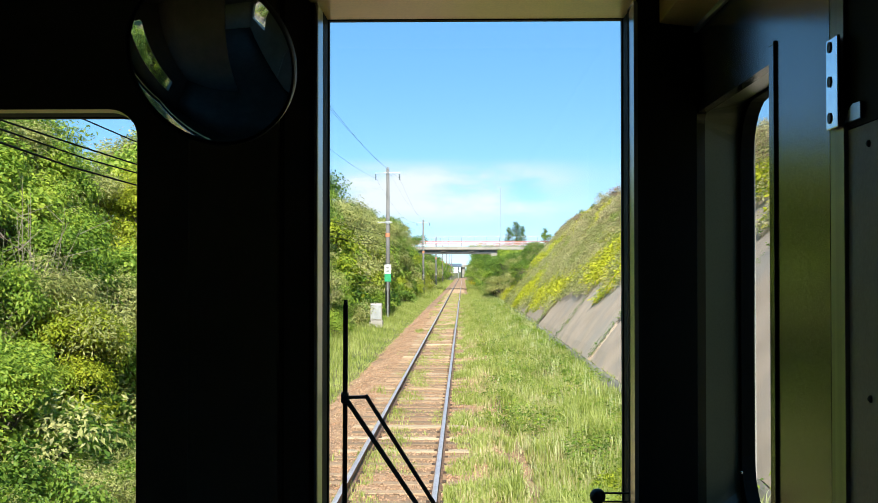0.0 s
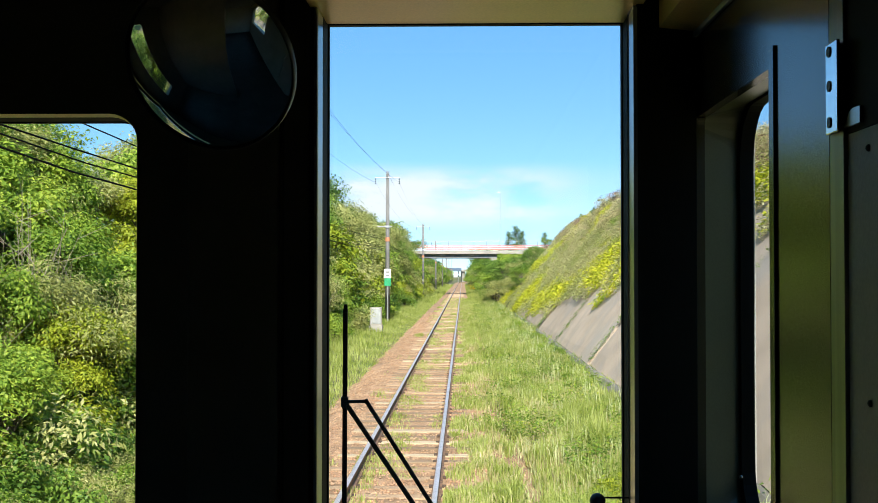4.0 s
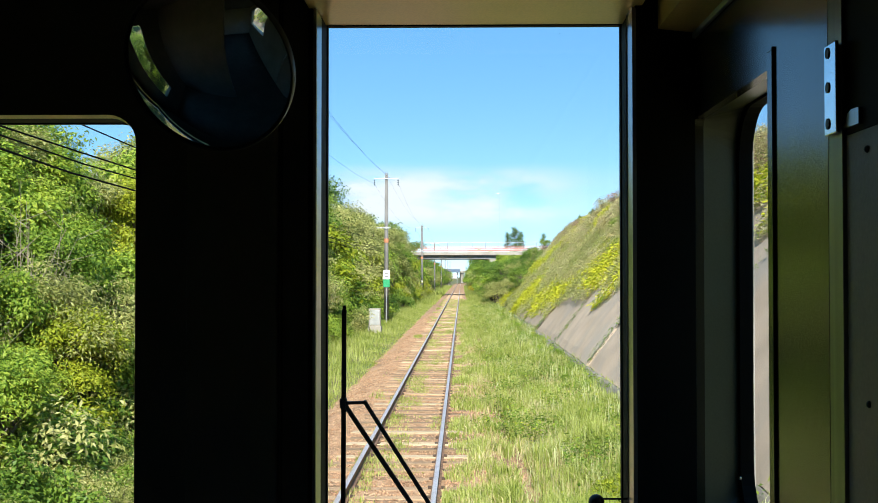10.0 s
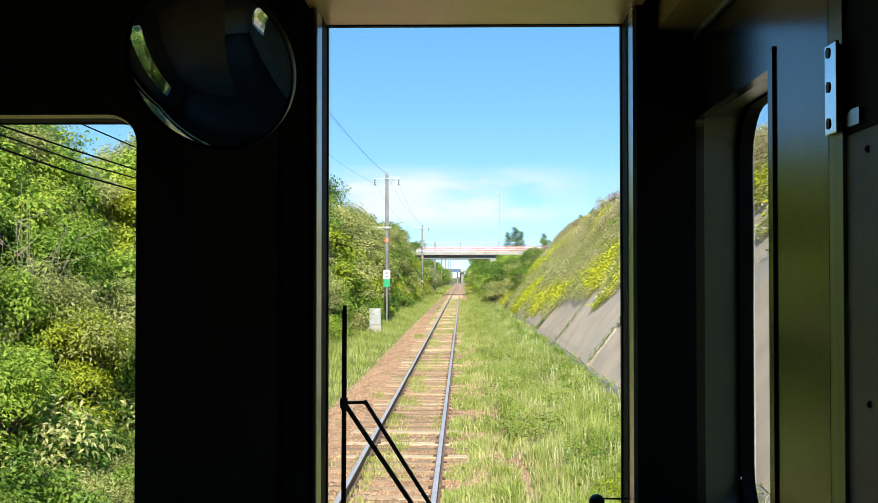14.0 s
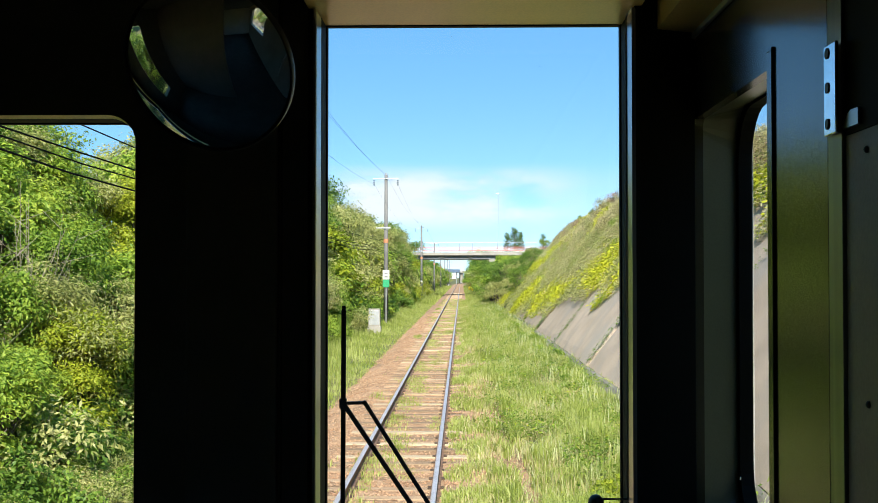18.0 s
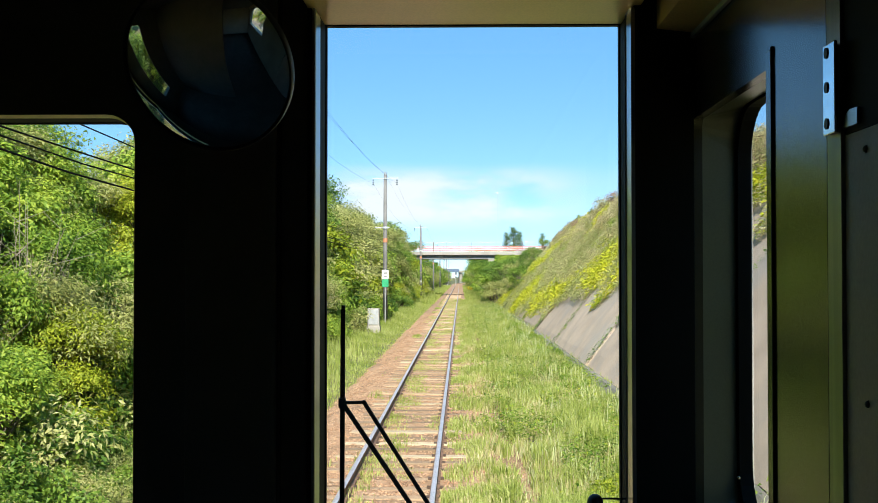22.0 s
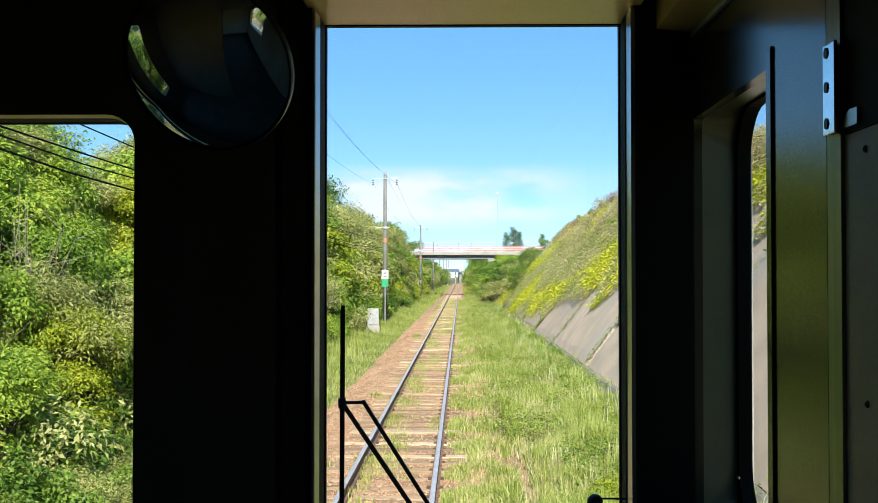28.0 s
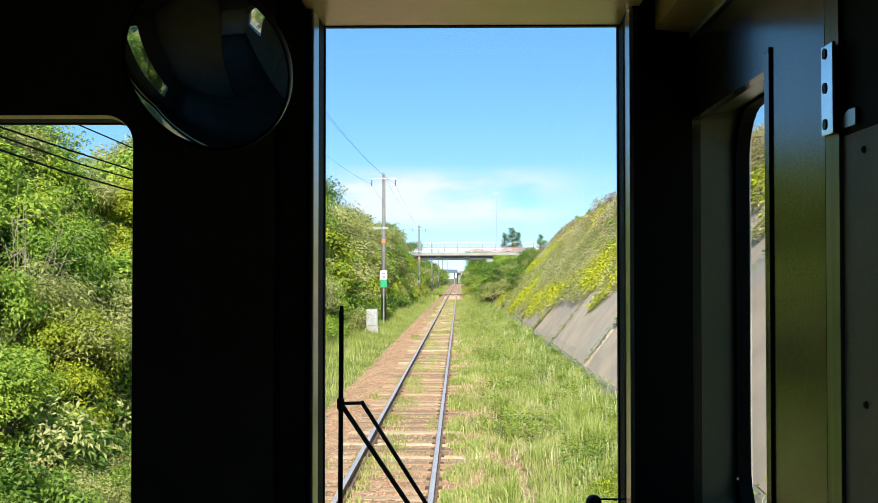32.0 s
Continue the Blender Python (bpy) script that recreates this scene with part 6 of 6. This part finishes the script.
# ---- sky ----
def clouds():
    """A low bank of thin white cloud, far behind everything."""
    m = bpy.data.materials.new("cloud_veil")
    m.use_nodes = True
    n, l = m.node_tree.nodes, m.node_tree.links
    n.remove(n["Principled BSDF"])
    co = n.new("ShaderNodeTexCoord")
    mp = n.new("ShaderNodeMapping")
    mp.inputs["Scale"].default_value = (1.0, 1.0, 2.6)
    l.new(co.outputs["Object"], mp.inputs["Vector"])
    tx = n.new("ShaderNodeTexNoise")
    tx.inputs["Scale"].default_value, tx.inputs["Detail"].default_value, tx.inputs["Roughness"].default_value = 0.0022, 7.0, 0.55
    l.new(mp.outputs[0], tx.inputs["Vector"])
    sp = n.new("ShaderNodeSeparateXYZ")
    l.new(co.outputs["Object"], sp.inputs[0])
    up = n.new("ShaderNodeMapRange")
    up.interpolation_type = "SMOOTHSTEP"
    up.inputs[1].default_value, up.inputs[2].default_value = 270.0, 215.0
    l.new(sp.outputs["Z"], up.inputs[0])
    dn = n.new("ShaderNodeMapRange")
    dn.interpolation_type = "SMOOTHSTEP"
    dn.inputs[1].default_value, dn.inputs[2].default_value = 95.0, 150.0
    l.new(sp.outputs["Z"], dn.inputs[0])
    a1 = n.new("ShaderNodeMath")
    a1.operation = "MULTIPLY"
    l.new(up.outputs[0], a1.inputs[0])
    l.new(dn.outputs[0], a1.inputs[1])
    th = n.new("ShaderNodeMapRange")
    th.interpolation_type = "SMOOTHSTEP"
    th.inputs[1].default_value, th.inputs[2].default_value = 0.32, 0.50
    l.new(tx.outputs["Fac"], th.inputs[0])
    a2 = n.new("ShaderNodeMath")
    a2.operation = "MULTIPLY"
    l.new(a1.outputs[0], a2.inputs[0])
    l.new(th.outputs[0], a2.inputs[1])
    side = n.new("ShaderNodeMapRange")
    side.interpolation_type = "SMOOTHSTEP"
    side.inputs[1].default_value, side.inputs[2].default_value = 330.0, 90.0
    side.inputs[3].default_value, side.inputs[4].default_value = 0.12, 0.9
    l.new(sp.outputs["X"], side.inputs[0])
    a3 = n.new("ShaderNodeMath")
    a3.operation = "MULTIPLY"
    l.new(side.outputs[0], a3.inputs[1])
    l.new(a2.outputs[0], a3.inputs[0])
    em = n.new("ShaderNodeEmission")
    em.inputs[0].default_value, em.inputs[1].default_value = (0.95, 0.98, 1.0, 1), 0.53
    tr = n.new("ShaderNodeBsdfTransparent")
    ms = n.new("ShaderNodeMixShader")
    l.new(a3.outputs[0], ms.inputs[0])
    l.new(tr.outputs[0], ms.inputs[1])
    l.new(em.outputs[0], ms.inputs[2])
    l.new(ms.outputs[0], n["Material Output"].inputs[0])
    R = 2600.0
    verts, faces = [], []
    k = 49
    for z in (0.0, 700.0):
        for i in range(k):
            a = radians(-60 + 120 * i / (k - 1))
            verts.append((R * math.sin(a), R * math.cos(a), z))
    faces = [(i, i + 1, k + i + 1, k + i) for i in range(k - 1)]
    ob = part("cloud_backdrop", mesh_of("cloud_backdrop", verts, faces, m, True))
    tagged(ob, "bank of thin white cloud low in a blue sky", "cloud", kind="structure")
    ob.visible_shadow = False


clouds()

# ---- the low ground behind the train: road, house, builder's yard ----
def low_z(y):
    return -3.55


def road():
    t = thing("road", "grey two-lane road with white and yellow lines below the railway", "road", kind="structure")
    z = low_z(0) + 0.25
    part("carriageway", (box(-15.2, -9.0, -300, -144, z - 0.3, z), M_ASPHALT), t)
    part("kerb", (box(-15.45, -15.202, -300, -144, z - 0.3, z + 0.14, 0.02), M_BRIDGE), t)
    part("footway", (box(-17.2, -15.452, -300, -144, z - 0.3, z + 0.12), M_BRIDGE), t)
    for x, m, lab in ((-12.1, M_YELLOW, "yellow centre line"), (-14.9, M_WHITE, "white edge line"), (-9.4, M_WHITE, "white edge line")):
        part("road_line", (box(x - 0.07, x + 0.07, -300, -144, z + 0.001, z + 0.006), m), t, lab)


road()


def lineside_fence():
    t = thing("fence", "dark brown pipe fence along the footway", "fence")
    z = low_z(0) + 0.37
    for k in range(34):
        part("post", (tube([(-17.4, -205 + 1.8 * k, z - 0.5), (-17.4, -205 + 1.8 * k, z + 1.0)], 0.03, 8), M_BLACK), t)
    for h in (0.35, 0.65, 0.95):
        part("rail", (tube([(-17.4, -205, z + h), (-17.4, -145.6, z + h)], 0.02, 8), M_BLACK), t)


lineside_fence()


def house(x, y, w, d, floors, roof, wall, label, hip=True):
    t = thing("house", label, "house", m=pose(x, y, low_z(y) - 0.1, 0, 0, 6))
    h = 2.9 * floors
    part("wall", (box(-w / 2, w / 2, -d / 2, d / 2, -0.6, h, 0.02), wall), t)
    bm = bmesh.new()
    e = 0.6
    lo = [bm.verts.new(p) for p in ((-w / 2 - e, -d / 2 - e, h + 0.01), (w / 2 + e, -d / 2 - e, h + 0.01), (w / 2 + e, d / 2 + e, h + 0.01), (-w / 2 - e, d / 2 + e, h + 0.01))]
    rise = 1.3 if hip else 0.25
    hi = [bm.verts.new(p) for p in ((-w / 2 + d / 2, 0, h + rise), (w / 2 - d / 2, 0, h + rise))]
    for f in ((0, 1, 5, 4), (1, 2, 5), (2, 3, 4, 5), (3, 0, 4), (3, 2, 1, 0)):
        v = lo + hi
        bm.faces.new([v[i] for i in f])
    part("roof", (bm, roof), t, "dark blue tiled roof" if hip else "")
    for f in range(floors):
        for k in range(3):
            xx, zz = -w / 2 + w * (k + 0.5) / 3, 2.9 * f + 1.0
            win = part("window", (box(xx - 0.8, xx + 0.8, -d / 2 - 0.06, -d / 2 - 0.002, zz, zz + 1.2, 0.01), M_STEEL), t)
            for s in (-0.38, 0.38):
                part("pane", (box(xx + s - 0.34, xx + s + 0.34, -d / 2 - 0.075, -d / 2 - 0.0605, zz + 0.08, zz + 1.12), M_INSULATOR), win)
        for k in range(2):
            yy, zz = -d / 2 + d * (k + 0.5) / 2, 2.9 * f + 1.0
            win = part("window", (box(w / 2 + 0.002, w / 2 + 0.06, yy - 0.7, yy + 0.7, zz, zz + 1.1, 0.01), M_STEEL), t)
            part("pane", (box(w / 2 + 0.0605, w / 2 + 0.075, yy - 0.6, yy + 0.6, zz + 0.08, zz + 1.02), M_INSULATOR), win)
    if hip:
        part("porch_roof", (box(w / 2 + 0.002, w / 2 + 1.6, -1.5, 1.6, 2.35, 2.5, 0.03), M_ROOF), t)
        part("porch_post", (box(w / 2 + 1.3, w / 2 + 1.42, -1.35, -1.23, -0.3, 2.349, 0.01), M_BARK), t)


house(-31.0, -158.0, 12.0, 8.0, 2, M_ROOF, M_PLASTER, "white two-storey house with a dark blue hipped roof")
house(-40.0, -107.0, 14.0, 9.0, 2, M_GIRDER, M_STEEL, "pale grey flat-roofed office building by the yard", False)


def yard():
    ob = part("yard_ground", (box(-46, -19.5, -144, -114, -3.9, -3.30, 0.02), M_DIRT))
    tagged(ob, "bare tan soil of a builder's yard", "ground", kind="structure")


yard()


def work_truck(x, y, turn):
    t = thing("work_truck", "yellow flatbed work truck parked in the yard", "truck", "yellow trucks in the yard", m=pose(x, y, -3.29, 0, 0, turn))
    part("chassis", (box(-2.3, 2.3, -0.8, 0.8, 0.45, 0.62, 0.02), M_BLACK), t)
    c = part("cab", (box(0.9, 2.35, -0.9, 0.9, 0.622, 2.1, 0.12), M_YELLOW), t)
    part("windscreen", (box(2.352, 2.37, -0.75, 0.75, 1.3, 1.9, 0.01), M_INSULATOR), c)
    for s in (-0.912, 0.902):
        part("side_window", (box(1.2, 2.1, s, s + 0.01, 1.3, 1.85), M_INSULATOR), c)
    part("flatbed", (box(-2.4, 0.8, -0.95, 0.95, 0.622, 1.15, 0.03), M_YELLOW), t)
    for wx in (-1.5, 1.6):
        for wy in (-0.85, 0.85):
            w = part("wheel", (tube([(wx, wy - 0.1, 0.36), (wx, wy + 0.1, 0.36)], 0.36, 20), M_RUBBER_SHADE), t)
            part("rim", (tube([(wx, wy - 0.105, 0.36), (wx, wy + 0.105, 0.36)], 0.2, 14), M_STEEL), w)


for x, y, a in ((-26.0, -135.0, 10), (-29.0, -127.0, 4), (-35.0, -121.0, 175)):
    work_truck(x, y, a)

for x, y, k, s in ((-20.0, -152.0, 0, 0.8), (-45.0, -150.0, 0, 1.0), (-50.0, -133.0, 1, 1.1), (-24.0, -110.0, 0, 0.9), (-7.6, -158.0, 1, 0.5), (-7.4, -172.0, 0, 0.45)):
    plant("t", k, x, y, s, rng=rg)

def traffic_cone(x, y):
    t = thing("traffic_cone", "red and white traffic cone standing in the yard", "traffic cone", "cones in the yard", m=pose(x, y, -3.30))
    part("base", (box(-0.19, 0.19, -0.19, 0.19, 0, 0.03, 0.01), M_RUBBER_SHADE), t)
    part("cone", (tube([(0, 0, 0.03), (0, 0, 0.70)], [0.14, 0.03], 16), M_RED), t)
    part("band", (tube([(0, 0, 0.30), (0, 0, 0.42)], [0.104, 0.084], 16), M_WHITE), t, "white reflective band")


for x, y in ((-22.5, -131.0), (-24.5, -128.0), (-27.0, -124.5)):
    traffic_cone(x, y)


def van(x, y, turn):
    t = thing("parked_van", "white people carrier parked in front of the office", "van", m=pose(x, y, -3.30, 0, 0, turn))
    bm = bmesh.new()
    side = [(-2.25, 0.35), (2.2, 0.35), (2.3, 0.75), (2.15, 0.98), (1.35, 1.12), (0.65, 1.72), (-1.9, 1.80), (-2.28, 1.2)]
    faces = [[bm.verts.new((px, yy, pz)) for px, pz in side] for yy in (-0.85, 0.85)]
    for f in faces:
        bm.faces.new(f)
    k = len(side)
    for i in range(k):
        bm.faces.new((faces[0][i], faces[0][(i + 1) % k], faces[1][(i + 1) % k], faces[1][i]))
    bmesh.ops.bevel(bm, geom=bm.edges[:], offset=0.05, segments=2, affect="EDGES")
    body = part("body", (bm, M_WHITE), t)
    for s_ in (-0.862, 0.852):
        for x0, x1 in ((-2.0, -0.7), (-0.6, 0.6)):
            part("side_window", (box(x0, x1, s_, s_ + 0.01, 1.15, 1.62, 0.0), M_INSULATOR), body, "dark side window")
    for wx in (-1.4, 1.4):
        for wy in (-0.8, 0.8):
            w = part("wheel", (tube([(wx, wy - 0.1, 0.33), (wx, wy + 0.1, 0.33)], 0.33, 20), M_RUBBER_SHADE), t)
            part("rim", (tube([(wx, wy - 0.105, 0.33), (wx, wy + 0.105, 0.33)], 0.2, 14), M_STEEL), w)


van(-37.0, -115.5, 8)


def road_sign(x, y):
    t = thing("road_sign", "blue triangular sign over a yellow plate on a steel post", "sign", m=pose(x, y, -3.4, 0, 0, 30))
    part("post", (tube([(0, 0, -0.3), (0, 0, 3.2)], 0.035, 10), M_STEEL), t)
    bm = bmesh.new()
    tri = [[bm.verts.new((px, yy, pz)) for px, pz in ((-0.36, 2.55), (0.36, 2.55), (0.0, 3.2))] for yy in (-0.07, -0.045)]
    for f in tri:
        bm.faces.new(f)
    for i in range(3):
        bm.faces.new((tri[0][i], tri[0][(i + 1) % 3], tri[1][(i + 1) % 3], tri[1][i]))
    part("triangle_board", (bm, M_ROOF), t, "blue triangular board")
    b = part("yellow_plate", (box(-0.2, 0.2, -0.07, -0.045, 1.2, 2.3, 0.01), M_YELLOW), t, "tall yellow plate with dark marks")
    for k in range(4):
        part("mark", (box(-0.09, 0.09, -0.074, -0.0705, 1.32 + 0.23 * k, 1.48 + 0.23 * k), M_BLACK), b)


road_sign(-17.9, -139.0)

# ---- more along the line: growth, signs and buildings that the train passes ----
for y in np.arange(-124.0, -15.0, 2.6):
    p = slope_point(rg.uniform(6.6, 8.2), y)
    plant("l", rg.choice((0, 1, 1, 2)), p.x, p.y, rg.uniform(0.5, 0.9), 0.1, rg, z=p.z)
for y in np.arange(-225.0, -130.0, 3.2):
    plant("b", rg.choice((0, 1, 2, 3)), 4.8 + rg.uniform(-0.5, 1.0), y, rg.uniform(0.6, 1.0), rng=rg)
    plant("t", rg.choice((0, 1, 2)), 9.5 + rg.uniform(-1.0, 1.0), y, rg.uniform(0.5, 0.8), rng=rg)
for y in np.arange(-225.0, -110.0, 2.4):
    plant("l", rg.choice((0, 1, 2)), -4.9 + rg.uniform(-0.4, 0.4), y, rg.uniform(0.7, 1.2), rng=rg)


def handrail(x, y0, y1):
    t = thing("handrail", "white steel handrail on top of the retaining wall", "railing", m=pose(x, 0, 0))
    z = ground_z(x, (y0 + y1) / 2)
    part("wall_foot", (box(-0.5, 0.5, y0 - 0.3, y1 + 0.3, z - 1.2, z + 0.25, 0.03), M_BRIDGE), t)
    y = y0
    while y <= y1:
        part("post", (tube([(0, y, z + 0.2), (0, y, z + 1.35)], 0.03, 8), M_WHITE), t)
        y += 1.2
    for h in (0.75, 1.32):
        part("rail", (tube([(0, y0, z + h), (0, y1, z + h)], 0.025, 8), M_WHITE), t)


handrail(6.6, BRIDGE_Y - 17.0, BRIDGE_Y - 2.0)


def back_of_sign(x, y):
    t = thing("lineside_sign", "dark board on a pale post, seen from behind", "sign", m=pose(x, y, ground_z(x, y)))
    part("post", (tube([(0, 0, -0.3), (0, 0, 2.7)], 0.045, 10), M_WHITE), t)
    part("board", (box(-0.4, 0.4, 0.05, 0.08, 1.7, 2.6, 0.01), M_GIRDER), t)


back_of_sign(4.3, 208.0)


def slope_box(x, y):
    t = thing("trackside_box", "small brown box on a thin rusty post", "box", m=pose(x, y, ground_z(x, y)))
    part("post", (tube([(0, 0, -0.3), (0, 0, 2.2)], 0.035, 8), M_RUST_POST), t)
    part("box", (box(-0.25, 0.25, -0.15, 0.15, 2.0, 2.5, 0.02), M_RUST_POST), t)


slope_box(4.0, -128.0)


def arrow_sign(x, y):
    t = thing("whistle_post_sign", "white lozenge-shaped lineside board on a post", "sign", m=pose(x, y, ground_z(x, y)))
    part("post", (tube([(0, 0, -0.3), (0, 0, 1.5)], 0.035, 8), M_STEEL), t)
    bm = bmesh.new()
    for yy in (-0.06, -0.04):
        for a in range(8):
            r = 0.30 if a % 2 == 0 else 0.24
            bm.verts.new((r * math.cos(a * math.pi / 4), yy, 1.5 + r * math.sin(a * math.pi / 4)))
    bm.verts.ensure_lookup_table()
    bm.faces.new([bm.verts[i] for i in range(8)])
    bm.faces.new([bm.verts[8 + i] for i in range(8)])
    for i in range(8):
        bm.faces.new((bm.verts[i], bm.verts[(i + 1) % 8], bm.verts[8 + (i + 1) % 8], bm.verts[8 + i]))
    part("board", (bm, M_WHITE), t)


arrow_sign(-2.9, -142.0)


def signal(x, y):
    t = thing("railway_signal", "small black lineside signal with two lamps on a post", "signal", m=pose(x, y, ground_z(x, y)))
    part("post", (tube([(0, 0, -0.3), (0, 0, 1.6)], 0.05, 10), M_STEEL), t)
    h = part("head", (box(-0.2, 0.2, -0.12, 0.08, 1.3, 2.1, 0.03), M_BLACK), t)
    for dx, z in ((-0.07, 1.5), (0.07, 1.88)):
        part("lens", (tube([(dx, -0.125, z), (dx, -0.16, z)], 0.08, 14), M_WHITE), h)


signal(-3.4, 415.0)


def tall_signal(x, y):
    t = thing("railway_signal", "tall black colour-light signal on a steel mast", "signal", m=pose(x, y, ground_z(x, y)))
    part("mast", (tube([(0, 0, -0.3), (0, 0, 5.4)], 0.06, 10), M_STEEL), t)
    h = part("head", (box(-0.24, 0.24, -0.16, 0.02, 3.5, 4.9, 0.08), M_BLACK), t)
    for z in (3.8, 4.2, 4.6):
        part("lens", (tube([(0, -0.162, z), (0, -0.2, z)], 0.09, 14), M_INSULATOR), h)
    part("lower_head", (box(-0.2, 0.2, -0.16, 0.02, 2.4, 3.2, 0.08), M_BLACK), t)


tall_signal(-0.9, 472.0)


def apartment(x, y):
    t = thing("apartment_building", "pale pink two-storey building with balconies beyond the hedge", "building", m=pose(x, y, ground_z(x, y) - 2.2))
    wall = material("pink_render", (0.62, 0.44, 0.38), 0.85, second=(0.55, 0.39, 0.34), scale=1.0, fine=30, bump=0.1)
    part("wall", (box(-6, 6, -4, 4, -0.6, 6.0, 0.03), wall), t)
    part("roof", (box(-6.4, 6.4, -4.4, 4.4, 6.001, 6.35, 0.04), M_BRIDGE), t)
    for f in range(2):
        for k in range(3):
            yy, z = -2.6 + 2.6 * k, 3.0 * f + 0.9
            w = part("window", (box(6.002, 6.07, yy - 0.8, yy + 0.8, z, z + 1.3, 0.01), M_STEEL), t)
            part("pane", (box(6.071, 6.085, yy - 0.7, yy + 0.7, z + 0.1, z + 1.2), M_INSULATOR), w)
    b = part("balcony", (box(6.09, 7.0, -3.8, 3.8, 2.85, 3.0, 0.02), M_BRIDGE), t)
    part("balcony_rail", (box(6.94, 7.0, -3.8, 3.8, 3.001, 3.9, 0.02), wall), b)


apartment(-25.0, 200.0)
